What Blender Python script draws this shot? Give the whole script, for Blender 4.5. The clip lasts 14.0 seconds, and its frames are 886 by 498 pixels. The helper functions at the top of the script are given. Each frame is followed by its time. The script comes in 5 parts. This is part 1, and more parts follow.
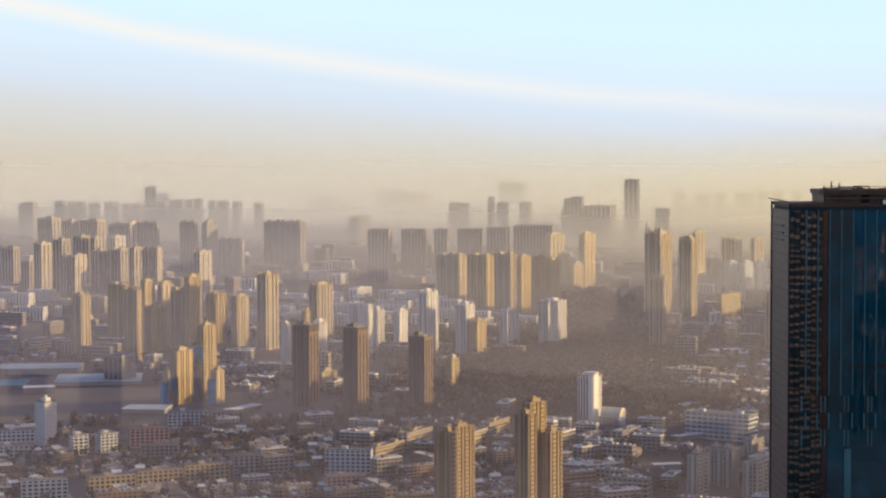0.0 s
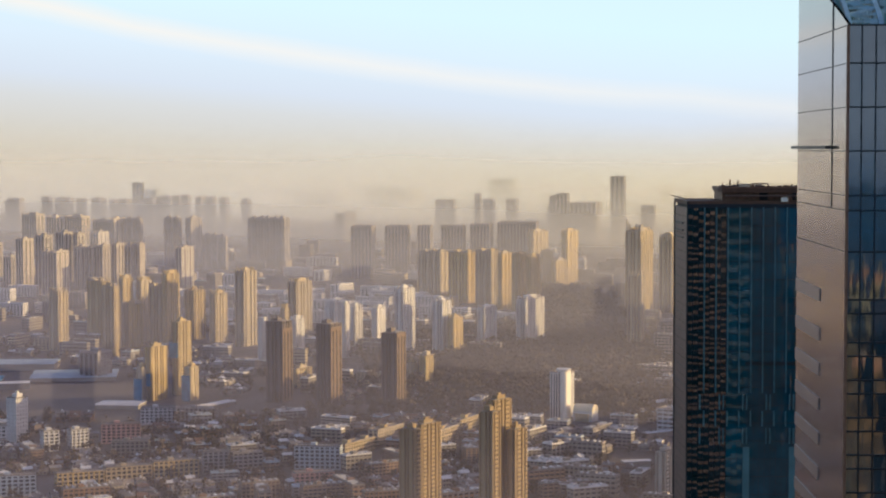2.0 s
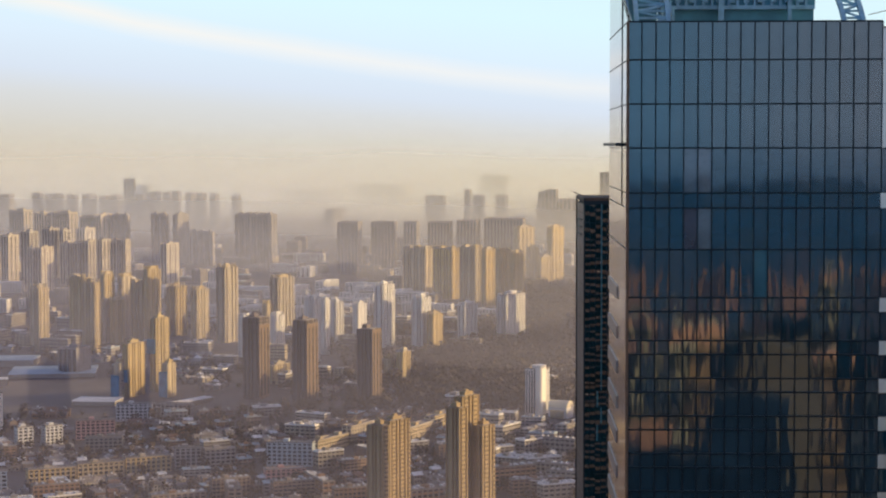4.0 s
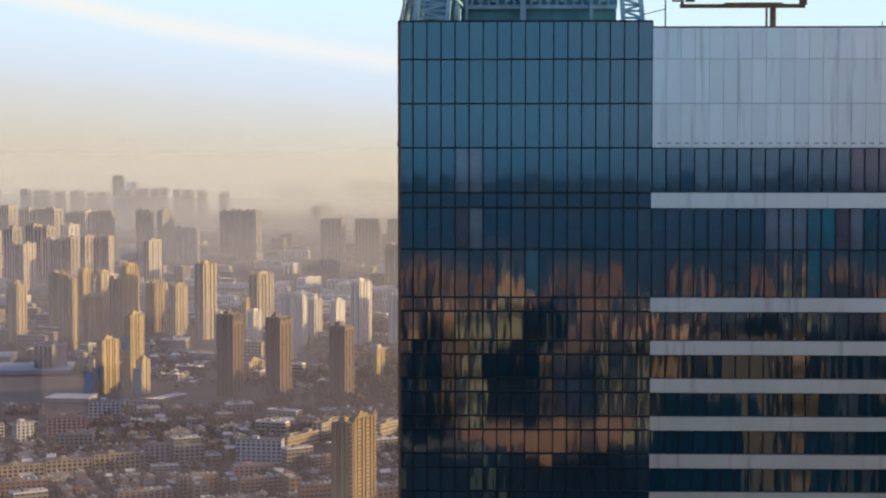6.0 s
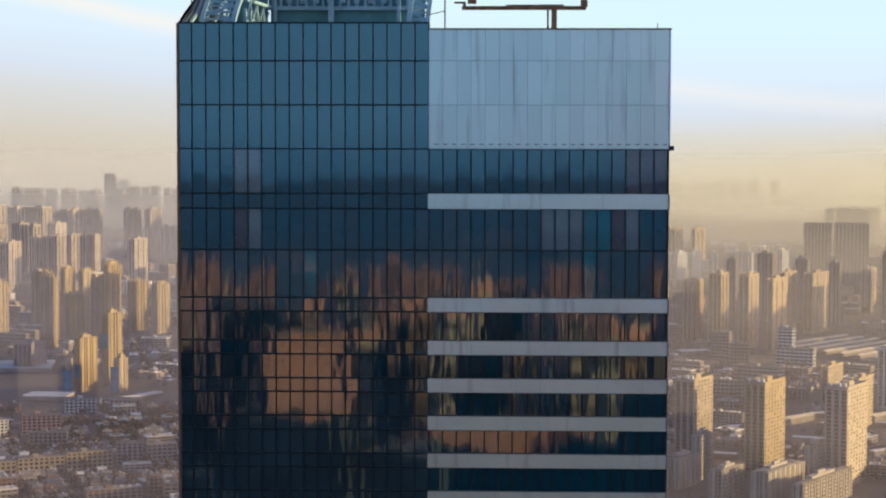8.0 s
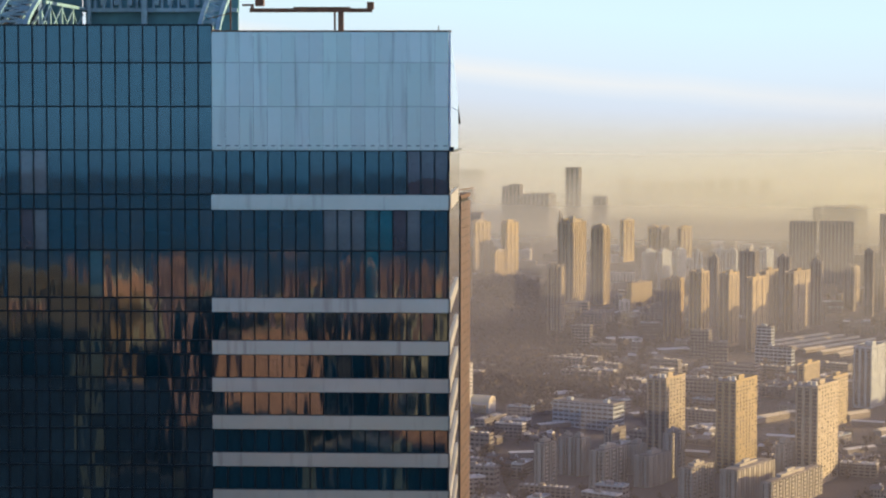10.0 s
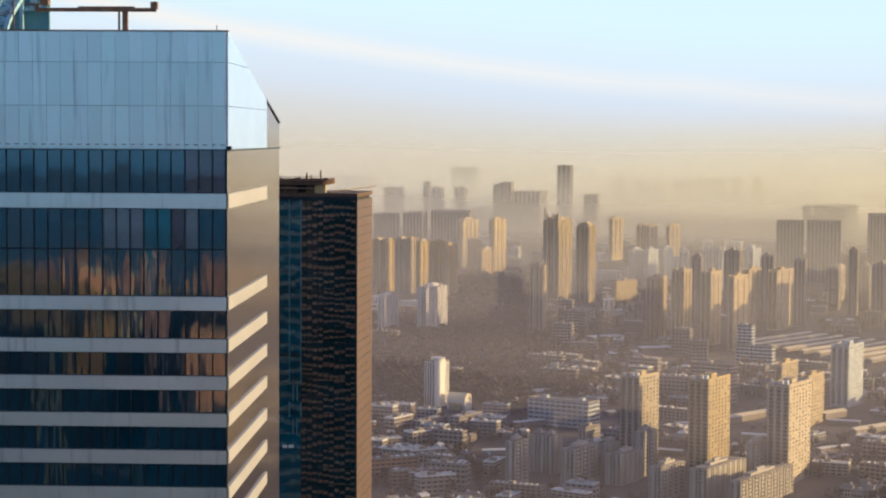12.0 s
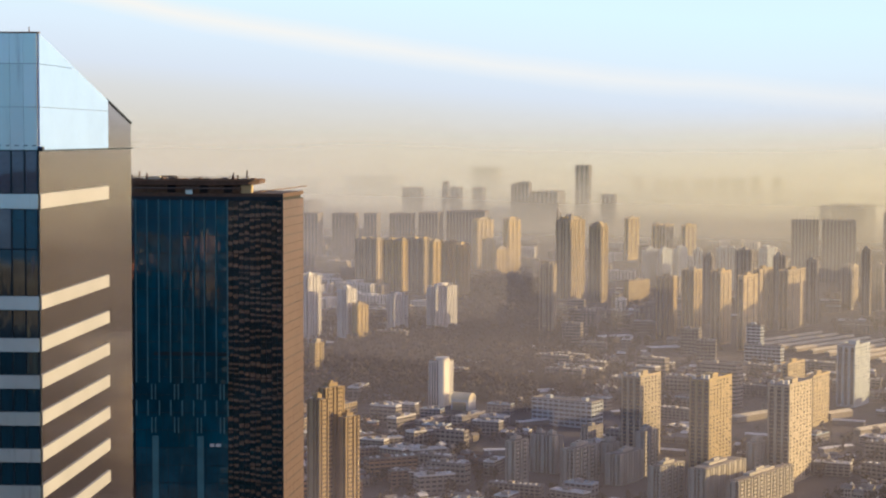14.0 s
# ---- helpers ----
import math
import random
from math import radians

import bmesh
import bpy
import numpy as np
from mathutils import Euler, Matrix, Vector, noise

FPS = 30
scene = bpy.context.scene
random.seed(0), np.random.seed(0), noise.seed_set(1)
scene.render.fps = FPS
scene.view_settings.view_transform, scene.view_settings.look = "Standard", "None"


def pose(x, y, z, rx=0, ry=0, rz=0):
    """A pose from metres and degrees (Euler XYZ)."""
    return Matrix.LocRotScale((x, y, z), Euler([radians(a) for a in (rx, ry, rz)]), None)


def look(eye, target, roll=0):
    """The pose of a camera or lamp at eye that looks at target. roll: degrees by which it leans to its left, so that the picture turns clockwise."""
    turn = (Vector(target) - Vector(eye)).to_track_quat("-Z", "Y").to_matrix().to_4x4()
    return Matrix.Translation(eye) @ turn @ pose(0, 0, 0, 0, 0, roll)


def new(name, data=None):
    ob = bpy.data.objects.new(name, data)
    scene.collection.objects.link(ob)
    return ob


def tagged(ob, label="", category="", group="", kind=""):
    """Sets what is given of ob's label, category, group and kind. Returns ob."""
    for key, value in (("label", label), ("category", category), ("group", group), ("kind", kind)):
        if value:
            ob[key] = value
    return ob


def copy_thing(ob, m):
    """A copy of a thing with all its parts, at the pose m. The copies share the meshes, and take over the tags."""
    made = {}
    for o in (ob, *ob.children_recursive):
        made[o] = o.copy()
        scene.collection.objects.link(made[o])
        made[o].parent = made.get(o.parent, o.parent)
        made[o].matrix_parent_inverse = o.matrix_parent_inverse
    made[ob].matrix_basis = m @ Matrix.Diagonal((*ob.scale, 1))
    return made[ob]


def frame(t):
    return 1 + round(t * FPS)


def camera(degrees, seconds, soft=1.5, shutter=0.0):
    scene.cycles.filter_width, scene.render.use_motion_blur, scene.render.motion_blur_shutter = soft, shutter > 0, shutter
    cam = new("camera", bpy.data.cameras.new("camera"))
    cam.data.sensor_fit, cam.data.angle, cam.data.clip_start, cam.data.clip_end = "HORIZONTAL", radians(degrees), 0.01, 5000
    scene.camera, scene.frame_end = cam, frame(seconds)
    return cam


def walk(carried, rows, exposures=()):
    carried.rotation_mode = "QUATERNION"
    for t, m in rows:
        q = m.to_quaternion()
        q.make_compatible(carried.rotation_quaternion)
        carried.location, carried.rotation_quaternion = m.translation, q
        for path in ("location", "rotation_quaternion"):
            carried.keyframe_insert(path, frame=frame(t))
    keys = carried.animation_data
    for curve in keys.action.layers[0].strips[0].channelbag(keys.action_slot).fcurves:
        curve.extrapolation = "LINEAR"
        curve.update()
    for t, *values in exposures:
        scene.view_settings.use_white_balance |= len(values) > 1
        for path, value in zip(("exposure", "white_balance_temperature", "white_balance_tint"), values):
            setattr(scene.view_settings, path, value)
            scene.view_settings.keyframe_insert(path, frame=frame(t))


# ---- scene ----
cam = camera(26.2, 14.0, soft=2.1)
PATH = [
    (0, (-56.898, -197.447, 270.344), (-56.9620, -195.4510, 270.2420), -0.2),
    (0.5, (-51.257, -197.011, 270.347), (-51.3200, -195.0150, 270.2450), -0.1),
    (1, (-45.642, -196.582, 270.352), (-45.7050, -194.5850, 270.2490), -0.2),
    (1.5, (-40.315, -196.161, 270.359), (-40.3763, -194.1650, 270.2541), -0),
    (2, (-35.247, -195.753, 270.358), (-35.3086, -193.7570, 270.2522), -0.1),
    (2.5, (-29.135, -195.360, 270.331), (-29.1964, -193.3640, 270.2237), -0.1),
    (3, (-23.812, -194.992, 270.318), (-23.8733, -192.9960, 270.2097), -0.1),
    (5.3, (2.878, -193.908, 270.636), (2.8120, -191.9120, 270.5240), -0.1),
    (5.5, (5.168, -193.860, 270.643), (5.1060, -191.8640, 270.5306), -0),
    (6, (10.541, -193.841, 270.648), (10.4786, -191.8450, 270.5351), 0),
    (6.5, (16.669, -193.906, 270.724), (16.6069, -191.9100, 270.6108), -0),
    (7, (21.902, -193.902, 270.800), (21.8389, -191.9070, 270.6864), 0),
    (7.5, (28.047, -193.985, 270.852), (27.9835, -191.9890, 270.7379), -0),
    (8, (33.416, -194.176, 270.909), (33.3515, -192.1810, 270.7947), 0.1),
    (8.5, (39.462, -194.382, 270.969), (39.3972, -192.3860, 270.8543), -0),
    (9, (44.755, -194.644, 271.045), (44.6902, -192.6490, 270.9301), 0),
    (11.5, (73.581, -195.528, 271.515), (73.5123, -193.5320, 271.3966), 0.3),
    (12, (79.261, -195.598, 271.547), (79.1912, -193.6030, 271.4282), 0.3),
    (12.5, (84.992, -195.617, 271.570), (84.9205, -193.6220, 271.4510), 0.3),
    (13, (90.716, -195.623, 271.597), (90.6367, -193.6280, 271.4779), 0.3),
    (13.5, (96.427, -195.625, 271.627), (96.3368, -193.6310, 271.5081), 0.2),
    (14, (102.151, -195.628, 271.658), (102.0492, -193.6340, 271.5390), 0.2),
]
walk(cam, [(t, look(eye, target, roll)) for t, eye, target, roll in PATH])

# ---- world, sun ----
def node(tree, kind, **values):
    n = tree.nodes.new(kind)
    for key, value in values.items():
        n.inputs[key.replace("_", " ")].default_value = value
    return n


def link(tree, a, b):
    tree.links.new(a, b)


def ramp(tree, stops, fac):
    n = tree.nodes.new("ShaderNodeValToRGB")
    while len(n.color_ramp.elements) < len(stops):
        n.color_ramp.elements.new(0.5)
    for e, (p, c) in zip(n.color_ramp.elements, stops):
        e.position, e.color = p, (*c, 1) if len(c) == 3 else c
    link(tree, fac, n.inputs[0])
    return n.outputs[0]


def calc(tree, op, a, b=0.0, c=0.0, clamp=False):
    n = tree.nodes.new("ShaderNodeMath")
    n.operation, n.use_clamp = op, clamp
    for k, v in enumerate((a, b, c)):
        if isinstance(v, (int, float)):
            n.inputs[k].default_value = v
        else:
            link(tree, v, n.inputs[k])
    return n.outputs[0]


def blend(tree, fac, a, b, mode="MIX"):
    n = tree.nodes.new("ShaderNodeMix")
    n.data_type, n.blend_type = "RGBA", mode
    for k, v in ((0, fac), (6, a), (7, b)):
        if isinstance(v, (int, float)):
            n.inputs[k].default_value = v
        elif isinstance(v, tuple):
            n.inputs[k].default_value = (*v, 1)
        else:
            link(tree, v, n.inputs[k])
    return n.outputs[2]


SUN_AZ, SUN_EL = radians(12), radians(9.5)          # azimuth from +x towards +y
sun_way = Vector((math.cos(SUN_EL) * math.cos(SUN_AZ), math.cos(SUN_EL) * math.sin(SUN_AZ), math.sin(SUN_EL)))
sun = new("sun", bpy.data.lights.new("sun", "SUN"))
sun.data.energy, sun.data.angle, sun.data.color = 7.4, radians(0.6), (1.0, 0.70, 0.32)
sun.matrix_world = look(sun_way * 1000, (0, 0, 0))

world = bpy.data.worlds.new("world")
scene.world = world
world.use_nodes = True
wt = world.node_tree
wt.nodes.clear()
sky = node(wt, "ShaderNodeTexSky")
sky.sky_type, sky.sun_disc, sky.sun_elevation, sky.sun_rotation = "NISHITA", False, SUN_EL, math.pi / 2 - SUN_AZ
sky.dust_density, sky.air_density, sky.ozone_density = 2.5, 1.2, 1.5
coord = node(wt, "ShaderNodeTexCoord")
xyz = node(wt, "ShaderNodeSeparateXYZ")
link(wt, coord.outputs["Generated"], xyz.inputs[0])
up = xyz.outputs[2]
side = calc(wt, "DIVIDE", xyz.outputs[0], calc(wt, "MAXIMUM", xyz.outputs[1], 0.2))
west = calc(wt, "MAXIMUM", calc(wt, "MINIMUM", side, 0.1), -0.26)
low = calc(wt, "MULTIPLY_ADD", up, 2.5, 0.125)                   # -0.05 .. 0.35 of the elevation
low = calc(wt, "MULTIPLY_ADD", west, 0.20, low, clamp=True)      # the haze climbs higher towards the west
band = ramp(wt, [(0.0, (0.59, 0.49, 0.37)), (0.06, (0.64, 0.565, 0.46)), (0.10, (0.67, 0.64, 0.575)), (0.145, (0.69, 0.71, 0.72)),
                 (0.175, (0.69, 0.77, 0.88)), (0.225, (0.72, 0.85, 0.97)), (0.29, (0.71, 0.925, 0.99)), (1.0, (0.52, 0.72, 0.90))], low)
# a long thin streak of high cloud that falls from left to right, clearer sky above it
drift = node(wt, "ShaderNodeTexNoise", Scale=9.0, Detail=4.0)
link(wt, coord.outputs["Generated"], drift.inputs["Vector"])
line = calc(wt, "SUBTRACT", up, calc(wt, "MULTIPLY_ADD", side, calc(wt, "MULTIPLY_ADD", side, 0.18, -0.115), 0.034))
line = calc(wt, "ADD", line, calc(wt, "MULTIPLY_ADD", drift.outputs[0], 0.010, -0.005))
streak = calc(wt, "SUBTRACT", 1.0, calc(wt, "DIVIDE", calc(wt, "ABSOLUTE", line), 0.0085), clamp=True)
streak = calc(wt, "MULTIPLY", streak, calc(wt, "MULTIPLY_ADD", side, -1.3, 0.62, clamp=True))
band = blend(wt, streak, band, (0.92, 0.90, 0.86))
gold = calc(wt, "MULTIPLY", calc(wt, "MULTIPLY_ADD", xyz.outputs[0], 1.3, -0.06, clamp=True),
            calc(wt, "MULTIPLY_ADD", up, -16.0, 0.55, clamp=True))
band = blend(wt, gold, band, (0.86, 0.60, 0.30))
north = calc(wt, "MULTIPLY_ADD", xyz.outputs[1], -1.6, 0.1, clamp=True)
dawn = calc(wt, "MULTIPLY_ADD", xyz.outputs[0], 4.2, -0.12, clamp=True)   # rosy towards the sun, blue away from it
band = blend(wt, north, band, blend(wt, dawn, (0.205, 0.49, 0.80), (0.62, 0.56, 0.64)))
high = calc(wt, "MULTIPLY_ADD", up, 4.5, -0.6, clamp=True)
dome = blend(wt, 1.0, sky.outputs[0], (0.225, 0.188, 0.225), "MULTIPLY")
mixed = blend(wt, high, band, dome)
back = node(wt, "ShaderNodeBackground", Strength=1.03)
out = node(wt, "ShaderNodeOutputWorld")
link(wt, mixed, back.inputs[0])
link(wt, back.outputs[0], out.inputs[0])
scene.view_settings.exposure = 0.0

# ---- materials ----
def surface(name, color, rough=0.7, metal=0.0, scale=0.3, amount=0.25, second=None, bump=0.0, spec=0.5, per_object=0.0, ior=None, island=0.0, stain=None):
    """A painted, mineral or metal surface: two scales of noise on the colour, optional relief and change from piece to piece."""
    m = bpy.data.materials.new(name)
    m.use_nodes = True
    t = m.node_tree
    b = t.nodes["Principled BSDF"]
    c = node(t, "ShaderNodeTexCoord")
    coarse = node(t, "ShaderNodeTexNoise", Scale=scale, Detail=3.0)
    fine = node(t, "ShaderNodeTexNoise", Scale=scale * 11, Detail=4.0)
    link(t, c.outputs["Object"], coarse.inputs["Vector"])
    link(t, c.outputs["Object"], fine.inputs["Vector"])
    other = second or tuple(v * (1 - amount) for v in color)
    f1 = calc(t, "MULTIPLY_ADD", coarse.outputs[0], 3.0, -1.0, clamp=True)
    col = blend(t, f1, color, other)
    f2 = calc(t, "MULTIPLY_ADD", fine.outputs[0], 1.2 * amount, 1.0 - 0.6 * amount)
    col = blend(t, 1.0, col, blend(t, f2, (0, 0, 0), (1, 1, 1)), "MULTIPLY")
    if per_object or island:
        src = node(t, "ShaderNodeObjectInfo").outputs["Random"] if per_object else node(t, "ShaderNodeNewGeometry").outputs["Random Per Island"]
        hsv = node(t, "ShaderNodeHueSaturation")
        k = per_object or island
        link(t, calc(t, "MULTIPLY_ADD", src, k, 1 - k * 0.6), hsv.inputs["Value"])
        link(t, calc(t, "MULTIPLY_ADD", calc(t, "FRACT", calc(t, "MULTIPLY", src, 7.3)), 0.7, 0.55), hsv.inputs["Saturation"])
        link(t, col, hsv.inputs["Color"])
        col = hsv.outputs[0]
    if stain:                               # runs of dirt down the face
        mp = node(t, "ShaderNodeMapping")
        mp.inputs["Scale"].default_value = (1.3, 1.3, 0.10)
        link(t, node(t, "ShaderNodeNewGeometry").outputs["Position"], mp.inputs[0])
        runs = node(t, "ShaderNodeTexNoise", Scale=1.0, Detail=5.0)
        link(t, mp.outputs[0], runs.inputs["Vector"])
        col = blend(t, calc(t, "MULTIPLY_ADD", runs.outputs[0], 4.0, -2.25, clamp=True), col, stain)
    link(t, col, b.inputs["Base Color"])
    b.inputs["Metallic"].default_value = metal
    b.inputs["Specular IOR Level"].default_value = spec
    if ior:
        b.inputs["IOR"].default_value = ior
    link(t, calc(t, "MULTIPLY_ADD", fine.outputs[0], 0.25 * rough, rough * 0.87), b.inputs["Roughness"])
    if bump:
        bp = node(t, "ShaderNodeBump", Strength=bump, Distance=0.02)
        link(t, fine.outputs[0], bp.inputs["Height"])
        link(t, bp.outputs[0], b.inputs["Normal"])
    return m


def coated_glass(name, color, tint, ior=2.0, wave=0.006, scale=0.5, amount=0.5, stretch=(1.6, 1.6, 0.35)):
    """Sun-control glass, dark behind, with a slightly uneven mirror."""
    m = surface(name, color, rough=0.02, scale=0.15, amount=amount, per_object=0.35 if amount > 0.2 else 0.0, ior=ior)
    t = m.node_tree
    b = t.nodes["Principled BSDF"]
    for l in list(b.inputs["Roughness"].links):
        t.links.remove(l)
    b.inputs["Roughness"].default_value = 0.015
    b.inputs["Specular Tint"].default_value = (*tint, 1)
    c = node(t, "ShaderNodeTexCoord")
    n = node(t, "ShaderNodeTexNoise", Scale=scale, Detail=1.0)
    info = node(t, "ShaderNodeObjectInfo")
    v = t.nodes.new("ShaderNodeVectorMath")
    v.operation = "ADD"
    link(t, c.outputs["Object"], v.inputs[0])
    link(t, calc(t, "MULTIPLY", info.outputs["Random"], 80.0), v.inputs[1])
    mp = node(t, "ShaderNodeMapping")
    mp.inputs["Scale"].default_value = stretch
    link(t, v.outputs[0], mp.inputs[0])
    link(t, mp.outputs[0], n.inputs["Vector"])
    bp = node(t, "ShaderNodeBump", Strength=1.0, Distance=wave)
    link(t, n.outputs[0], bp.inputs["Height"])
    link(t, bp.outputs[0], b.inputs["Normal"])
    return m


def thin_haze(name, thick, base, top, tone, seed, east=None, depth=85.0):
    """A flat sheet standing in for thin smog: lets most light pass, scatters the rest to both sides; densest low down,
    ragged above.
    """
    m = bpy.data.materials.new(name)
    m.use_nodes = True
    t = m.node_tree
    t.nodes.clear()
    g = node(t, "ShaderNodeNewGeometry")
    p = node(t, "ShaderNodeSeparateXYZ")
    link(t, g.outputs["Position"], p.inputs[0])
    n = node(t, "ShaderNodeTexNoise", Scale=1.0, Detail=4.0)
    sc = node(t, "ShaderNodeMapping")
    sc.inputs["Scale"].default_value = (0.0022, 0.0022, 0.007)
    sc.inputs["Location"].default_value = (seed, seed * 2.3, 0)
    link(t, g.outputs["Position"], sc.inputs[0])
    link(t, sc.outputs[0], n.inputs["Vector"])
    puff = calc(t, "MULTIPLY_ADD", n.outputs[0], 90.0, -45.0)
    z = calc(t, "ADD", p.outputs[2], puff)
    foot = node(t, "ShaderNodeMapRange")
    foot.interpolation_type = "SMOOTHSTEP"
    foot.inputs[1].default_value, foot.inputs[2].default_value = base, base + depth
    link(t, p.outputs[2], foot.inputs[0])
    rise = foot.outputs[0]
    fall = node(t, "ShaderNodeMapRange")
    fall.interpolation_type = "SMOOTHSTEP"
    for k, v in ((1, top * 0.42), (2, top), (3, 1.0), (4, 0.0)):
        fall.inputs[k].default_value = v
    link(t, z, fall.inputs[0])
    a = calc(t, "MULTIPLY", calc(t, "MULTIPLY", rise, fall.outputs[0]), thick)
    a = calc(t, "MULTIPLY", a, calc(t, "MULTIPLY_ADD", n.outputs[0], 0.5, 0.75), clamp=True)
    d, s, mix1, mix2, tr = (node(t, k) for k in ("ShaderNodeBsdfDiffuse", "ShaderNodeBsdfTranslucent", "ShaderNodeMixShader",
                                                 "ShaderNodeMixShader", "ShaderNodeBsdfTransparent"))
    way = calc(t, "MULTIPLY_ADD", p.outputs[0], 0.0010, 0.45, clamp=True)     # warmer eastwards: the glow towards the sun is put into the tone
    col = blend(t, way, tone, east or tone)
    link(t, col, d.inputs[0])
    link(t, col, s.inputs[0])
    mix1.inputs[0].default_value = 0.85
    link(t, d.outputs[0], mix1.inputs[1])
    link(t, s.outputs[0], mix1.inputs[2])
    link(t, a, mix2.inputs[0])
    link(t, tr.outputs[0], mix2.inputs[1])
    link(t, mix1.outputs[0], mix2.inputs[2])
    o = node(t, "ShaderNodeOutputMaterial")
    link(t, mix2.outputs[0], o.inputs[0])
    return m


GLASS = coated_glass("blue_glass", (0.003, 0.046, 0.070), (0.86, 0.98, 1.0), ior=2.5, wave=0.008)
GLASS.node_tree.nodes["Principled BSDF"].inputs["Roughness"].default_value = 0.03
GLASS_SIDE = coated_glass("side_cladding", (0.245, 0.212, 0.205), (1, 1, 1), ior=1.5, wave=0.001, scale=0.1, amount=0.05)
GLASS_SIDE.node_tree.nodes["Principled BSDF"].inputs["Metallic"].default_value = 0.95
GLASS_SIDE.node_tree.nodes["Principled BSDF"].inputs["Roughness"].default_value = 0.09
GLASS_PALE = coated_glass("blind_pane", (0.21, 0.27, 0.29), (0.9, 0.95, 1.0), ior=2.2, wave=0.004)
GLASS_CYAN = coated_glass("cyan_pane", (0.012, 0.17, 0.22), (0.8, 1.0, 1.0), ior=2.2, wave=0.004)
GLASS_ROSE = coated_glass("curtain_pane", (0.115, 0.085, 0.095), (1.0, 0.92, 0.95), ior=2.2, wave=0.004)
GLASS_TEAL = coated_glass("teal_glass", (0.018, 0.105, 0.155), (0.86, 0.94, 1.0), ior=1.8, wave=0.012)
# rose tint puts the warm colour of the mirrored city into these panes
GLASS_BOWED = coated_glass("bowed_glass", (0.014, 0.038, 0.050), (1.0, 0.64, 0.54), ior=2.1, wave=0.006, stretch=(0.4, 0.4, 0.28))
MULLION = surface("dark_mullion", (0.016, 0.030, 0.042), 0.45, 0.6)
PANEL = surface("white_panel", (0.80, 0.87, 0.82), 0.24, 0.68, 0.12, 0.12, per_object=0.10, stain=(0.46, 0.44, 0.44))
# next two: white panel recoloured bluer and darker to offset the eastern sunlight
PANEL_SIDE = surface("sun_cooled_panel", (0.285, 0.485, 0.92), 0.25, 0.0, 0.12, 0.06)
BAND = surface("sun_dimmed_band", (0.37, 0.39, 0.42), 0.35, 0.0, 0.12, 0.12)
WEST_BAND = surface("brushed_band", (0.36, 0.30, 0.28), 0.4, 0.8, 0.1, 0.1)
CORE = surface("dark_core", (0.02, 0.022, 0.026), 0.8)
FIN = surface("teal_fin", (0.07, 0.21, 0.26), 0.4, 0.2)
BRONZE = surface("bronze_cladding", (0.135, 0.095, 0.085), 0.45, 0.3, 0.08, 0.15)
STEEL_BLUE = surface("blue_steel_paint", (0.26, 0.50, 0.64), 0.5, 0.0, 1.0, 0.25)
SHEET_BLUE = surface("blue_sheet", (0.10, 0.33, 0.42), 0.55, 0.0, 0.4, 0.3)
RUST = surface("brown_steel", (0.22, 0.13, 0.08), 0.6, 0.2, 1.5, 0.4)
DARK_STEEL = surface("roof_steel", (0.13, 0.075, 0.050), 0.6, 0.3, 1.0, 0.4)
WINDOW = surface("window_glass", (0.022, 0.025, 0.030), 0.12, 0.0, 0.35, 0.6, second=(0.06, 0.055, 0.05), ior=1.5)
PLASTER = surface("pale_plaster", (0.29, 0.262, 0.222), 0.85, 0.0, 0.05, 0.25, per_object=0.35, bump=0.2)
CREAM = surface("cream_tile", (0.48, 0.385, 0.21), 0.75, 0.0, 0.04, 0.22, per_object=0.25, bump=0.2)
# brighter copy of the white tile: sunlight put into the colour
LIT_WHITE = surface("sunlit_white_tile", (0.86, 0.83, 0.74), 0.5, 0.0, 0.05, 0.1, bump=0.1)
WHITE = surface("white_tile", (0.66, 0.66, 0.65), 0.7, 0.0, 0.05, 0.15, per_object=0.12, bump=0.2)
BRICK = surface("brown_render", (0.30, 0.20, 0.135), 0.85, 0.0, 0.05, 0.3, per_object=0.35, bump=0.2)
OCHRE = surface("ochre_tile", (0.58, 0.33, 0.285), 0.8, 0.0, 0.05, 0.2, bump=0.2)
GREY = surface("grey_render", (0.30, 0.29, 0.29), 0.85, 0.0, 0.04, 0.25, per_object=0.3, bump=0.2)
UMBER = surface("umber_tile", (0.125, 0.105, 0.10), 0.8, 0.0, 0.04, 0.25, bump=0.2)
# warmer wall colour that stands for the sunlit side of the dark towers
SUNLIT_RUSSET = surface("sunlit_russet_tile", (0.15, 0.10, 0.06), 0.8, 0.0, 0.05, 0.2, bump=0.2)
PALE = surface("pale_grey_tile", (0.43, 0.405, 0.35), 0.8, 0.0, 0.05, 0.2, bump=0.2)
TAN = surface("tan_tile", (0.46, 0.355, 0.19), 0.8, 0.0, 0.05, 0.25, per_object=0.25, bump=0.2)
GOLD = surface("golden_tile", (0.34, 0.25, 0.13), 0.8, 0.0, 0.05, 0.25, bump=0.2)
# dark blue-grey puts shade into the mirrored towers; also the hotel's window strips
SLATE = surface("shade_slate", (0.055, 0.085, 0.12), 0.8, 0.0, 0.04, 0.3, bump=0.2)
PALE_BLUE = surface("pale_blue_render", (0.48, 0.55, 0.60), 0.8, 0.0, 0.05, 0.2, bump=0.2)
STRIPE = surface("pale_striped_tile", (0.40, 0.365, 0.31), 0.8, 0.0, 0.05, 0.25, per_object=0.4, bump=0.2)
NET = surface("blue_net", (0.09, 0.25, 0.40), 0.9, 0.0, 0.15, 0.35)
ROOF = surface("roof_screed", (0.28, 0.255, 0.235), 0.9, 0.0, 0.10, 0.4, per_object=0.3, bump=0.2)
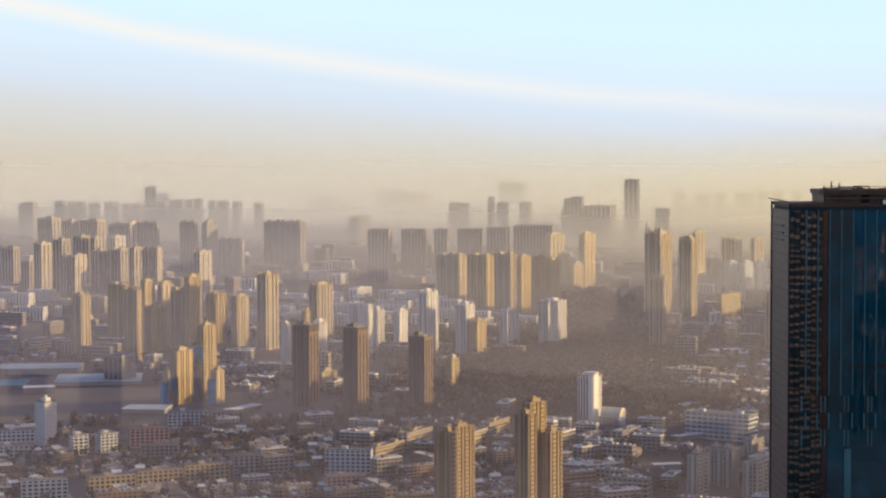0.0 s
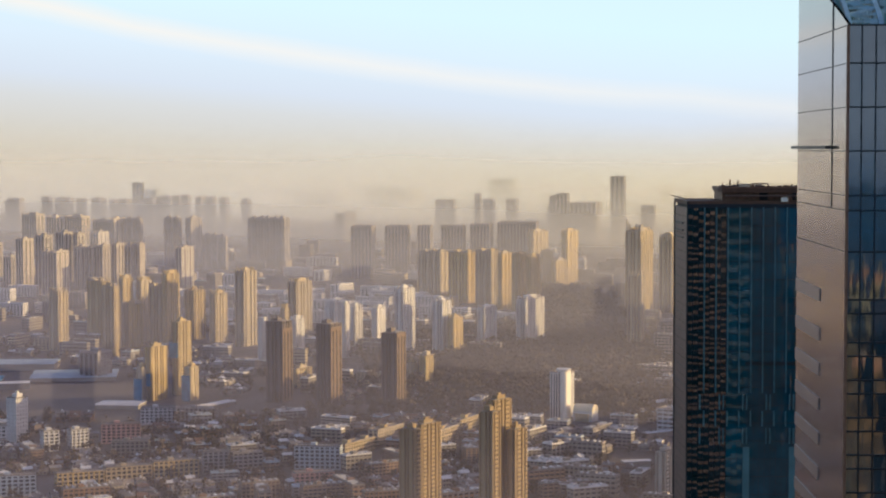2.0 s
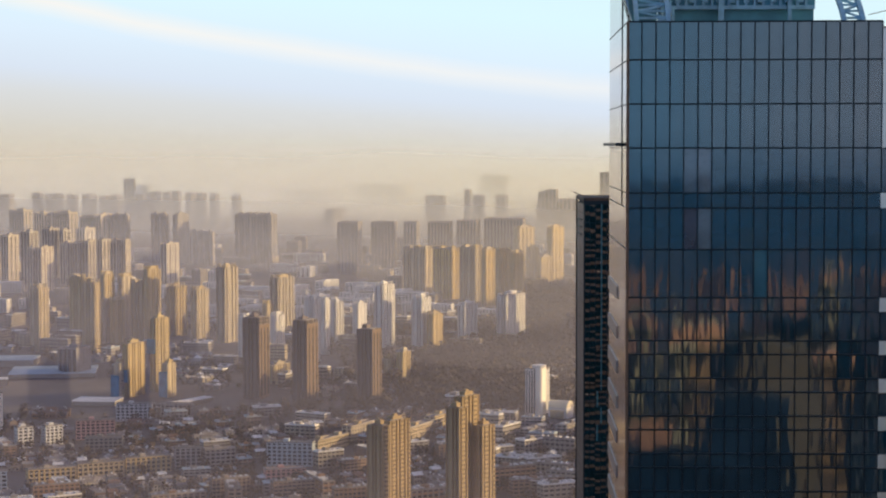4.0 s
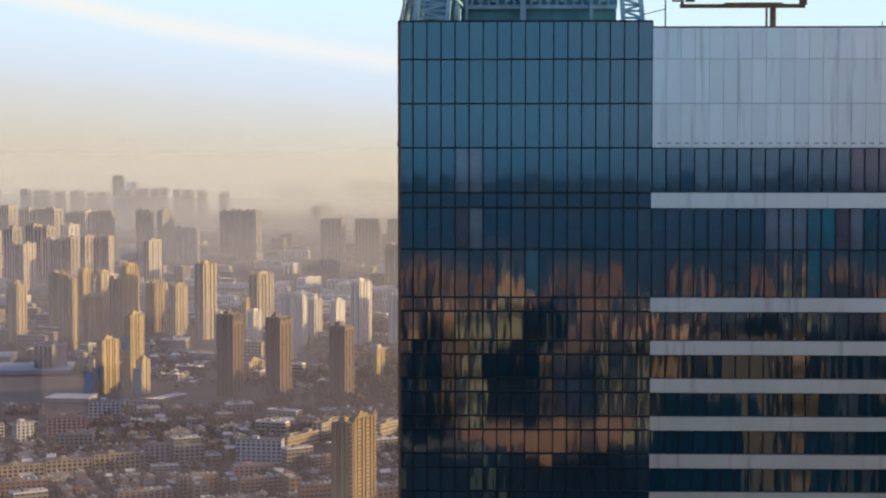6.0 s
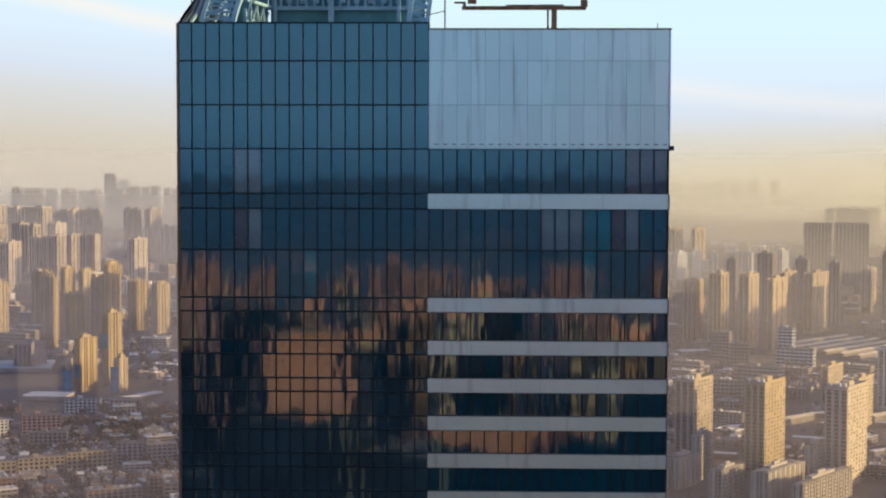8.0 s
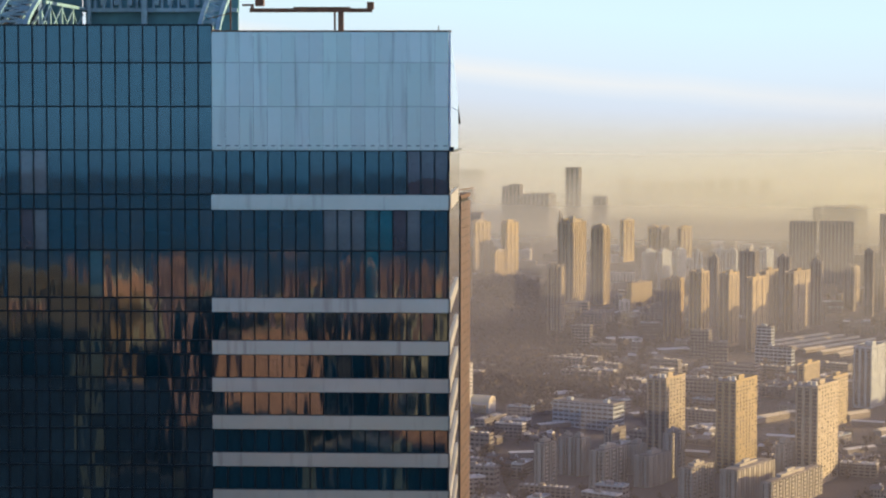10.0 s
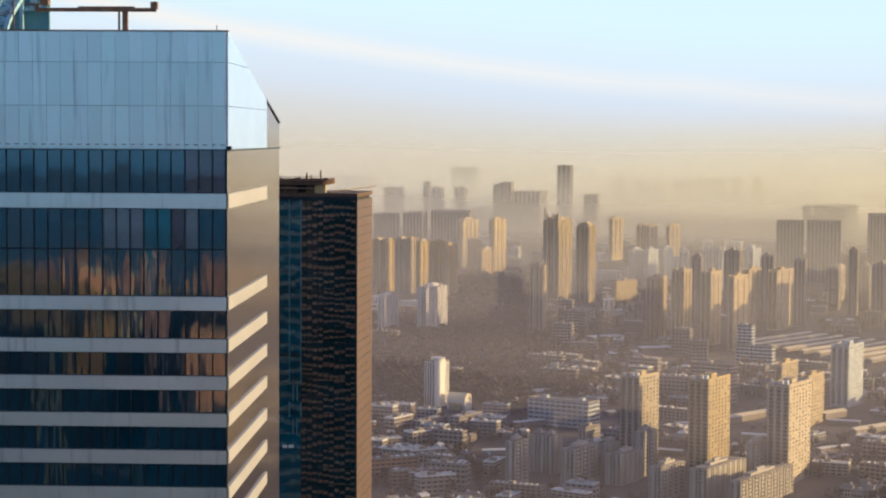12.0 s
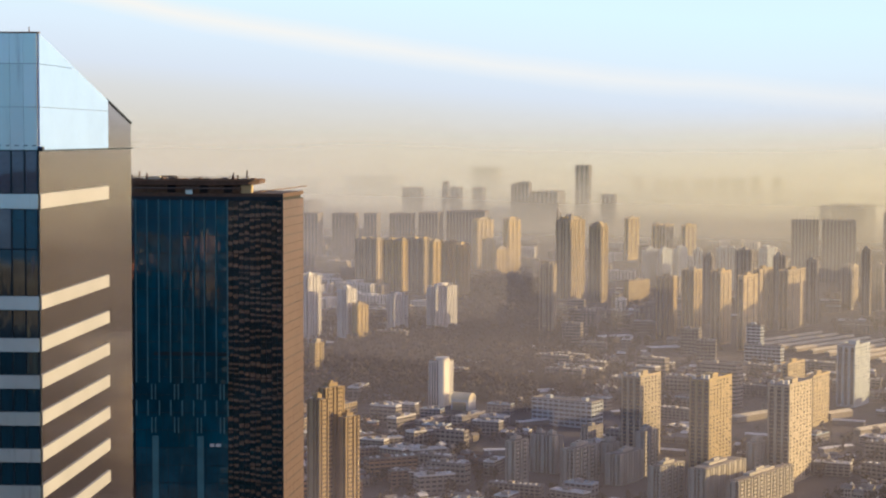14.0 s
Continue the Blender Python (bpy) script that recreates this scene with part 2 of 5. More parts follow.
ROOF_PALE = surface("pale_sheet_roof", (0.74, 0.74, 0.73), 0.5, 0.0, 0.05, 0.2)
ROOF_GOLD = surface("cream_sheet_roof", (0.72, 0.65, 0.48), 0.5, 0.0, 0.05, 0.2)
ROOF_BLUE = surface("blue_sheet_roof", (0.40, 0.50, 0.57), 0.5, 0.0, 0.05, 0.25)
GROUND = surface("city_ground", (0.150, 0.130, 0.112), 0.95, 0.0, 0.012, 0.3, second=(0.095, 0.086, 0.074), bump=0.3)
ASPHALT = surface("asphalt", (0.060, 0.058, 0.058), 0.9, 0.0, 0.08, 0.3)
LEAF = surface("winter_leaves", (0.072, 0.062, 0.046), 0.9, 0.0, 0.02, 0.35, second=(0.085, 0.066, 0.050), island=0.15)
TANK = surface("steel_tank", (0.78, 0.78, 0.78), 0.25, 0.3, 2.0, 0.1)


# ---- mesh tools ----
BOX = ((0, 1, 3, 2), (4, 6, 7, 5), (0, 4, 5, 1), (2, 3, 7, 6), (0, 2, 6, 4), (1, 5, 7, 3))


class Build:
    """Gathers boxes and faces into one mesh."""
    def __init__(self):
        self.v, self.f = [], []

    def box(self, x0, y0, z0, x1, y1, z1):
        n = len(self.v)
        self.v += [(x, y, z) for x in (x0, x1) for y in (y0, y1) for z in (z0, z1)]
        self.f += [tuple(n + k for k in q) for q in BOX]
        return self

    def quad(self, *points):
        n = len(self.v)
        self.v += [tuple(p) for p in points]
        self.f.append(tuple(range(n, n + len(points))))
        return self

    def beam(self, a, b, r=0.1):
        a, b = Vector(a), Vector(b)
        d = (b - a).normalized()
        s = d.cross(Vector((0, 0, 1)) if abs(d.z) < 0.95 else Vector((1, 0, 0))).normalized() * r
        u = d.cross(s).normalized() * r
        n = len(self.v)
        for e in (a, b):
            self.v += [tuple(e + s + u), tuple(e - s + u), tuple(e - s - u), tuple(e + s - u)]
        self.f += [(n + k, n + (k + 1) % 4, n + 4 + (k + 1) % 4, n + 4 + k) for k in range(4)]
        self.f += [(n + 3, n + 2, n + 1, n), (n + 4, n + 5, n + 6, n + 7)]
        return self

    def tube(self, points, r=0.1):
        """A square tube bent along the points."""
        n = len(self.v)
        pts = [Vector(p) for p in points]
        for k, p in enumerate(pts):
            d = (pts[min(k + 1, len(pts) - 1)] - pts[max(k - 1, 0)]).normalized()
            s = d.cross(Vector((0, 0, 1)) if abs(d.z) < 0.95 else Vector((1, 0, 0))).normalized() * r
            u = d.cross(s).normalized() * r
            self.v += [tuple(p + s + u), tuple(p - s + u), tuple(p - s - u), tuple(p + s - u)]
        for k in range(len(pts) - 1):
            m = n + 4 * k
            self.f += [(m + i, m + (i + 1) % 4, m + 4 + (i + 1) % 4, m + 4 + i) for i in range(4)]
        m = n + 4 * (len(pts) - 1)
        self.f += [(n + 3, n + 2, n + 1, n), (m, m + 1, m + 2, m + 3)]
        return self

    def prism(self, plan, z0, z1):
        """plan: corners anticlockwise; z1 a number or a height for each corner."""
        k, n = len(plan), len(self.v)
        tops = z1 if isinstance(z1, (list, tuple)) else [z1] * k
        self.v += [(x, y, z0) for x, y in plan] + [(x, y, z) for (x, y), z in zip(plan, tops)]
        self.f += [(n + i, n + (i + 1) % k, n + k + (i + 1) % k, n + k + i) for i in range(k)]
        self.f += [tuple(n + k + i for i in range(k)), tuple(n + k - 1 - i for i in range(k))]
        return self

    def mesh(self, name, material):
        me = bpy.data.meshes.new(name)
        me.from_pydata(self.v, [], self.f)
        me.materials.append(material)
        me.update()
        return me


def part(name, built, material, parent, label=""):
    me = built.mesh(name, material) if isinstance(built, Build) else built
    ob = new(name, me)
    ob.parent = parent
    if label:
        ob["label"] = label
    return ob


def thing(name, label, category, group="", m=None):
    ob = new(name)
    ob.empty_display_size = 1
    if m is not None:
        ob.matrix_basis = m
    return tagged(ob, label, category, group)


def land(y, x=4000.0):
    """The ground's height: level near by, then rising gently into the distance, with a low wooded hill in the middle."""
    hill = 17.0 * math.exp(-((x + 70) / 190) ** 2 - ((y - 1560) / 280) ** 2)
    return hill + (0.0 if y < 1000 else 165.0 * (1 - math.exp(-(y - 1000) / 2600)))


# ---- ground ----
b = Build()
ys = [-4900, -3000, -1500, 0, 800] + [950 + 60 * k for k in range(27)] + [2570 + 130 * k for k in range(1, 19)]
xs = [-4200, -1000] + [-700 + 60 * k for k in range(22)] + [1000, 4200]
b.v = [(x, y, land(y, x)) for y in ys for x in xs]
b.f = [(len(xs) * k + j, len(xs) * k + j + 1, len(xs) * (k + 1) + j + 1, len(xs) * (k + 1) + j) for k in range(len(ys) - 1) for j in range(len(xs) - 1)]
ground = new("ground", b.mesh("ground", GROUND))
tagged(ground, "brown-grey open city ground between the buildings", "ground", kind="structure")

# ---- tinted sheets standing in for haze over the city ----
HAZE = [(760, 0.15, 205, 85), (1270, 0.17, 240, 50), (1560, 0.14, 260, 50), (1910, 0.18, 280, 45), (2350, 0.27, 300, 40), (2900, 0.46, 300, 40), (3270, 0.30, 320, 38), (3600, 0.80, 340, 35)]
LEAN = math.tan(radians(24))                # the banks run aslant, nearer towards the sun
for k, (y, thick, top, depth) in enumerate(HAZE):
    # each sheet's tone carries the haze colour of its distance
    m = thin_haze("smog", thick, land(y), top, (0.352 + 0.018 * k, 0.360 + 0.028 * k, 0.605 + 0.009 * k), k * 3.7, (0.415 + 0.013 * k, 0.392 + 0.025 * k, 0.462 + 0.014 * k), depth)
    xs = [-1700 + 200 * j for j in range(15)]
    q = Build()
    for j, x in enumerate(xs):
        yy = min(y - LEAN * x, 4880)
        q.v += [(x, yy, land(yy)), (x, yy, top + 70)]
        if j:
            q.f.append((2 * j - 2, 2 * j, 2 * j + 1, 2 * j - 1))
    tagged(new("haze", q.mesh("haze", m)), "flat tinted sheet standing in for morning haze over the city", "haze", kind="structure")


# strong blue tones paint in the haze that the glass mirrors
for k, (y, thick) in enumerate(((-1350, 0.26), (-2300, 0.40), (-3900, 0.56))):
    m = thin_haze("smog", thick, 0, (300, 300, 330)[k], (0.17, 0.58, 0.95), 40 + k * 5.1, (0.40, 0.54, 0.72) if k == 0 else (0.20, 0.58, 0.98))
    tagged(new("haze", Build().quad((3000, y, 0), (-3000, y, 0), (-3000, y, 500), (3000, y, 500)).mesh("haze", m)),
           "flat blue-tinted sheet standing in for haze south of the towers", "haze", kind="structure")


# ---- city buildings ----
def block(name, label, category, group, x, y, w, d, h, turn, wall, storey=3.0, bays=4, glass=WINDOW, roof=ROOF, head=True, pier=0.5, proud=0.5, z=None, crown=0, sill=0.46):
    """A storeyed building: dark glazing behind, a facade of sills and piers, a roof with parapet and stair heads."""
    e = thing(name, label, category, group, pose(x, y, land(y, x) if z is None else z, 0, 0, turn))
    a, c = w / 2, d / 2
    part("glazing", Build().box(-a + .27, -c + .27, 0, a - .27, c - .27, h - .25), glass, e, "dark window glass")
    n = max(2, round(h / storey))
    s = h / n
    f = Build()                             # one folded skin: out for each sill, back for each window strip
    for k in range(n):
        for z, o in ((k * s, 0), (k * s + s * sill, 0), (k * s + s * sill, .34), (k * s + s, .34)):
            f.v += [(-a + o, -c + o, z), (a - o, -c + o, z), (a - o, c - o, z), (-a + o, c - o, z)]
    f.f = [(4 * k + i, 4 * k + (i + 1) % 4, 4 * k + 4 + (i + 1) % 4, 4 * k + 4 + i) for k in range(4 * n - 1) for i in range(4)]
    skin = part("facade_skin", f, wall, e)
    for sx, length, other in ((0, w, c), (1, d, a)):
        count = max(2, round(length / w * bays)) if sx else bays
        step = length / count
        wide = step * pier
        for sign in (-1, 1):
            comb, lo = [], -length / 2 - .05
            for k in range(count + 1):      # piers hang from the cornice like the teeth of a comb
                p = -length / 2 + k * step
                q0, q1 = max(p - wide / 2, lo), min(p + wide / 2, -lo)
                comb += [(q0, h - .5), (q0, 0), (q1, 0), (q1, h - .5)]
            comb = comb[1:-1] + [(-lo, h + .1), (lo, h + .1)]
            f, m = Build(), len(comb)
            for o in (other - .28, other + (min(proud, .08) if sx else proud)):
                f.v += [(sign * o, u, z) if sx else (u, sign * o, z) for u, z in comb]
            f.f = [tuple(range(m)), tuple(range(2 * m - 1, m - 1, -1))] + [(i, m + i, m + (i + 1) % m, (i + 1) % m) for i in range(m)]
            part("bay_side" if sx else "bay_front", f, wall, skin)
    r = Build().box(-a - .1, -c - .1, h - .2, a + .1, c + .1, h)
    for q in ((-a - .1, -c - .1, a + .1, -c + .2), (-a - .1, c - .2, a + .1, c + .1), (-a - .1, -c + .2, -a + .2, c - .2), (a - .2, -c + .2, a + .1, c - .2)):
        r.box(q[0], q[1], h, q[2], q[3], h + 1.0)
    top = part("roof", r, roof, e, "grey screed roof with parapet")
    if head:
        for k in range(max(1, round(w / 30))):
            p = -a + (k + .4 + .2 * (k % 2)) * w / max(1, round(w / 30))
            part("stair_head", Build().prism([(p - 2.2, -2.4), (p + 2.2, -2.4), (p + 2.2, 2.6), (p - 2.2, 2.6)], h, h + 2.5), wall, top)
    if crown:
        g = Build()
        for sx in (-1, 1):
            g.box(sx * a * .62 - 1.5, -c * .7, h, sx * a * .62 + 1.5, c * .7, h + crown)
        g.box(-a * .62 - 1.5, -c * .7 - .4, h + crown - .8, a * .62 + 1.5, c * .7 + .4, h + crown)
        part("crown", g, wall, top, "open roof frame")
    return e


def bayed_tower(name, label, category, group, x, y, w, d, h, turn, wall, storey=3.0, bays=4, glass=WINDOW, crown=0, windows=True):
    """A tower whose walls step in and out: projecting bays, dark slots between them with a balcony on each storey, uneven roof heads."""
    e = thing(name, label, category, group, pose(x, y, land(y, x), 0, 0, turn))
    a, c = w / 2, d / 2
    n = max(2, round(h / storey))
    s = h / n
    nf, ns = bays, max(2, round(d / w * bays * .8))
    sides = ((0, w, c, nf, 2.6, .5), (1, d, a, ns, 1.7, .36))
    edge, glaz, slabs, panes = {}, Build(), Build(), Build()

    def box(target, sx, sign, u0, u1, o0, o1, z0, z1):
        lo, hi = sorted((sign * o0, sign * o1))
        target.box(*((lo, u0, z0, hi, u1, z1) if sx else (u0, lo, z0, u1, hi, z1)))
    for sx, length, other, count, deep, slot in sides:
        step = length / count
        for sign in (-1, 1):
            run = []
            for k in range(count):
                p = -length / 2 + k * step
                g = step * slot
                mid = p + step * (.5 + .12 * (k % 2 * 2 - 1))
                run += [(p, 0), (mid - g / 2, 0), (mid - g / 2, deep), (mid + g / 2, deep), (mid + g / 2, 0)]
                box(glaz, sx, sign, mid - g / 2, mid + g / 2, other - deep - .1, other - deep + .2, 1.5, h - 1.6)
                if sx == 0 and sign == 1:
                    continue
                for j in range(1, n):
                    box(slabs, sx, sign, mid - g / 2, mid + g / 2, other - deep, other - deep * (.72 if sx == 0 else .5), j * s - .55, j * s + .55)
                    if windows and (sx or k % 2):
                        for u0, u1 in ((p + .5, mid - g / 2 - .5), (mid + g / 2 + .5, p + step - .5)):
                            if u1 - u0 > .9:
                                um, uw = (u0 + u1) / 2, min(.85, (u1 - u0) / 2)
                                box(panes, sx, sign, um - uw, um + uw, other - .1, other + .03, j * s + .9, j * s + 2.2)
            run.append((length / 2, 0))
            edge[sx, sign] = [((sign * (other - o), u) if sx else (u, sign * (other - o))) for u, o in run]
    plan = edge[0, -1] + edge[1, 1][1:] + edge[0, 1][::-1][1:] + edge[1, -1][::-1][1:-1]
    body = part("body", Build().prism(plan, 0, h), wall, e)
    tagged(part("stair_windows", glaz, glass, body, "dark glazed slots"), kind="stuff")
    tagged(part("balconies", slabs, wall, body), kind="stuff")
    if panes.v:
        tagged(part("windows", panes, glass, body, "dark bay windows"), kind="stuff")
    rr = random.Random(int(abs(x) * 13 + abs(y)))
    top = part("roof", Build().box(-a + 1.9, -c + 2.7, h - .1, a - 1.9, c - 2.7, h + .6), ROOF, e, "grey screed roof")
    for k in range(max(1, round(w / 13))):
        p = -a + (k + rr.uniform(.35, .6)) * w / max(1, round(w / 13))
        part("stair_head", Build().box(p - 2.4, -c * .5, h + .6, p + 2.4, c * .4, h + rr.uniform(2.2, 3.6)).box(p - 1.2, -c * .2, h + 2.0, p + 1.0, c * .1, h + 4.2), wall, top)
    if crown:
        for sx in (-1, 1):
            g = Build()
            for u in (.35, .9):
                g.box(sx * a * u - .5, -c * .85, h, sx * a * u + .5, -c * .85 + 1, h + crown)
                g.box(sx * a * u - .5, c * .5, h, sx * a * u + .5, c * .5 + 1, h + crown)
            lo, hi = sorted((sx * a * .3, sx * a * .95))
            g.box(lo, -c * .9, h + crown - .9, hi, -c * .9 + 1.2, h + crown).box(lo, c * .5 - .1, h + crown - .9, hi, c * .5 + 1.1, h + crown)
            part("crown", g, wall, top, "open roof frame")
    return e


def strip_tower(name, label, category, group, x, y, w, d, h, turn, wall, strips=3, storey=3.0, tanks=True):
    """A tower with tall recessed window strips in front and a flat side with single windows."""
    e = thing(name, label, category, group, pose(x, y, land(y, x), 0, 0, turn))
    a, c = w / 2, d / 2
    step = w / strips
    front = [(-a, -c)]
    glass = Build()
    for k in range(strips):
        u0, u1 = -a + step * (k + .20), -a + step * (k + .84)
        front += [(u0, -c), (u0, -c + 1.1), (u1, -c + 1.1), (u1, -c)]
        glass.box(u0, -c + .95, 2, u1, -c + 1.2, h - 1.5)
    body = part("body", Build().prism(front + [(a, -c), (a, c), (-a, c)], 0, h), wall, e)
    tagged(part("window_strips", glass, WINDOW, body, "dark blue-grey window strips"), kind="stuff")
    sills, panes = Build(), Build()
    n, cols = max(3, round(h / storey)), max(2, round(d / 6.0))
    rr = random.Random(int(abs(x) * 7 + y))
    for j in range(1, n):
        z = j * h / n
        for k in range(strips):
            u0, u1 = -a + step * (k + .20), -a + step * (k + .84)
            sills.box(u0, -c + .5, z - .25, u1, -c + .9, z + .25)
        for k in range(cols):
            p = -c + (k + .5) * d / cols
            ww = .75 if (k + j) % 3 else 1.05
            if rr.random() < .85:
                panes.box(a - .1, p - ww, z + .4, a + .03, p + ww, z + 1.9)
        panes.box(-a - .03, -c * .4, z + .5, -a + .1, c * .1, z + 1.7)
    if h < 90 and y > 1700 and d > 14:
        for u in (-.22, .2):
            part("side_slot", Build().box(a - .1, u * d - .9, 3, a + .06, u * d + .9, h - 2), WINDOW, body, "dark stair slot")
    tagged(part("floor_edges", sills, wall, body), kind="stuff")
    tagged(part("side_windows", panes, WINDOW, body, "small dark side windows"), kind="stuff")
    top = part("roof", Build().box(-a + .5, -c + 1.4, h - .1, a - .5, c - .5, h + .3), ROOF, e, "grey screed roof")
    part("parapet", Build().box(a - .4, -c, h, a, c, h + 1.3).box(-a, -c, h, -a + .4, c, h + 1.3).box(-a + .4, c - .4, h, a - .4, c, h + 1.3), wall, top)
    part("stair_head", Build().box(-a * .3, -c * .35, h + .3, a * .55, c * .15, h + 3.8), wall, top)
    if tanks:
        for u, v, r in ((-.78, -.8, 1.1), (-.1, -.62, 1.3), (.45, -.72, 1.5), (.2, -.45, 1.2)):
            part("roof_tank", Build().box(u * a - r, v * c - r, h + .3, u * a + r, v * c + r, h + 1.6 + r), WHITE, top, "white roof tank")
    return e


used = []                                   # x, y, radius of what stands


def estate(rows, label, wall, turn, storey=3.0, crown=0, group="", pier=0.5, proud=0.6, sill=0.34, flat=False, bay=5.0, strips=False):
    """Buildings given as x, y, width, depth, height."""
    made = []
    for x, y, w, d, h in rows:
        h, bays = max(h - land(y, x) + land(y), 9), max(2, round(w / bay))
        if strips:
            made.append(strip_tower("apartment_tower", label, "building", group, x, y, w, d, h, turn, wall, strips=max(1, round(w / 5.2)), tanks=y < 1500))
        elif flat or h < 15:
            made.append(block("apartment_tower" if h > 32 else "apartment_block", label, "building", group, x, y, w, d, h, turn, wall,
                              storey=storey, bays=bays, crown=crown, pier=pier, proud=proud, sill=sill))
        else:
            made.append(bayed_tower("apartment_tower" if h > 32 else "apartment_block", label, "building", group, x, y, w, d, h, turn, wall, storey=storey,
                                    bays=bays, crown=crown if h > 32 else 0, windows=y < 2250))
        used.append((x, y, 0.5 * math.hypot(w, d) + 3))
    return made


# ---- the near office tower ----
def office_tower():
    e = thing("office_tower", "office tower of blue mirror glass with white panel bands", "office tower")
    W, D, TOP, TOPR = 50.0, 31.4, 282.8, 282.1
    plan = [(0, 0), (50, 0), (50, 45), (40, 50), (5, 50), (0, 32.6)]
    inner = [(0.3, 0.3), (49.7, 0.3), (49.7, 44.8), (39.9, 49.7), (5.2, 49.7), (0.3, 32.4)]
    part("core", Build().prism(inner, 0, 269.5), CORE, e, "dark floors and core behind the glass")
    # levels from the top: (upper, lower, spandrel?)
    levels = [(282.8, 278.95), (278.95, 274.47), (274.47, 270.0), (270.0, 265.44), (265.44, 263.9), (263.9, 259.67), (259.67, 254.76)]
    z, floor = 254.76, 4.4
    bands = [(265.44, 263.9)]
    while z > 10:
        levels += [(z, z - 1.42), (z - 1.42, z - floor)]
        bands.append((z, z - 1.42))
        z, floor = z - floor, 3.88
    cols = [25.69 * k / 18 for k in range(19)]
    rcols = [25.69 + (W - 25.69) * k / 17 for k in range(18)]
    rng = random.Random(4)
    panes = {}

    def pane(x0, x1, zt, zb, parent=e):
        key = (round(x1 - x0, 2), round(zt - zb, 2))
        if key not in panes:
            w, h = (x1 - x0) / 2 - .035, (zt - zb) / 2 - .035
            q = Build().box(-w, -.02, -h, w, .02, h)
            panes[key] = q.mesh("pane", GLASS)
        o = part("pane", panes[key], GLASS, parent)
        c = round(((x0 + x1) / 2) / 1.43 - .5)
        odd = {(4, 270.0): GLASS_PALE, (5, 270.0): GLASS_PALE, (4, 263.9): GLASS_ROSE, (5, 263.9): GLASS_PALE, (29, 259.67): GLASS_CYAN, (29, 263.9): GLASS_CYAN,
               (32, 270.0): GLASS_ROSE, (33, 270.0): GLASS_ROSE, (34, 270.0): GLASS_ROSE, (26, 263.9): GLASS_PALE, (27, 263.9): GLASS_PALE,
               (28, 263.9): GLASS_PALE, (31, 263.9): GLASS_ROSE, (32, 263.9): GLASS_PALE, (9, 259.67): GLASS_CYAN, (30, 263.9): GLASS_CYAN}.get((c, zt))
        if odd:
            o.material_slots[0].link = "OBJECT"
            o.material_slots[0].material = odd
        o.matrix_basis = pose((x0 + x1) / 2, .06, (zt + zb) / 2, rng.gauss(0, .05), 0, rng.gauss(0, .11))

    left, right = Build(), Build()
    for zt, zb in levels:
        for k in range(18):
            if zb > 246:
                pane(cols[k], cols[k + 1], zt, zb)
            else:
                t1, t2 = rng.gauss(0, .0011), rng.gauss(0, .0020)
                x0, x1 = cols[k] + .035, cols[k + 1] - .035
                left.quad(*[(x, .06 + t1 * (zz - zb) + t2 * (x - x0), zz) for x, zz in ((x0, zb + .03), (x1, zb + .03), (x1, zt - .03), (x0, zt - .03))])
        if zt < 270.1 and (zt, zb) not in bands:
            for k in range(17):
                if zb > 246:
                    pane(rcols[k], rcols[k + 1], zt, zb)
                else:
                    t1, t2 = rng.gauss(0, .0011), rng.gauss(0, .0020)
                    x0, x1 = rcols[k] + .035, rcols[k + 1] - .035
                    right.quad(*[(x, .06 + t1 * (zz - zb) + t2 * (x - x0), zz) for x, zz in ((x0, zb + .03), (x1, zb + .03), (x1, zt - .03), (x0, zt - .03))])
    tagged(part("lower_panes", left, GLASS, e), kind="stuff")
    tagged(part("lower_panes", right, GLASS, e), kind="stuff")
    # frame
    for k, x in enumerate(cols):
        part("mullion", Build().box(x - .065, -.07, 8, x + .065, .1, TOP), MULLION, e)
    for x in rcols[1:-1]:
        part("mullion", Build().box(x - .07, -.05, 8, x + .07, .1, 270), MULLION, e)
    for zt, zb in levels:
        part("transom", Build().box(0, -.09, zt - .08, 25.69, .1, zt + .08), MULLION, e)
        if zt < 270.1:
            part("transom", Build().box(25.69, -.06, zt - .07, W, .1, zt + .07), MULLION, e)
    part("corner_trim", Build().box(-.12, -.12, 0, .16, .16, TOP), RUST, e, "brown corner trim")
    part("corner_trim", Build().box(W - .12, -.12, 0, W + .1, .14, 270), MULLION, e)
    # white bands, on the front's east half and round the east side
    for zt, zb in bands:
        part("band", Build().box(25.6, -.22, zb, W + .02, .1, zt), PANEL, e, "white metal spandrel band")
        # darker copy of the white band, to hold back the sun on this side
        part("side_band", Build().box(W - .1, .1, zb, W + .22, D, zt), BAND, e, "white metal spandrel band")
    for k, (zt, zb) in enumerate(bands):
        part("back_band", Build().box(5.3, 49.9, zb, 39.8, 50.25, zt), PANEL, e, "white metal spandrel band")
    # white panels at the top of the front's east half
    rows = [(TOPR, 278.95), (278.95, 274.47), (274.47, 270.0)]
    for zt, zb in rows:
        sheet = Build().box(.012, 0, .02, rcols[1] - rcols[0] - .012, .16, zt - zb - .02).mesh("panel", PANEL)
        for k in range(17):
            o = part("panel", sheet, PANEL, e)
            o.matrix_basis = pose(rcols[k], -.2 + rng.gauss(0, .004), zb, rng.gauss(0, .05), 0, rng.gauss(0, .12))
    part("panel_backing", Build().box(25.75, -.03, 270, W - .02, .2, TOPR), MULLION, e)
    part("coping", Build().box(25.69, -.28, TOPR, W + .25, .4, TOPR + .14), RUST, e, "thin brown roof edge")
    for k in range(26):
        x = 26.2 + k * .93
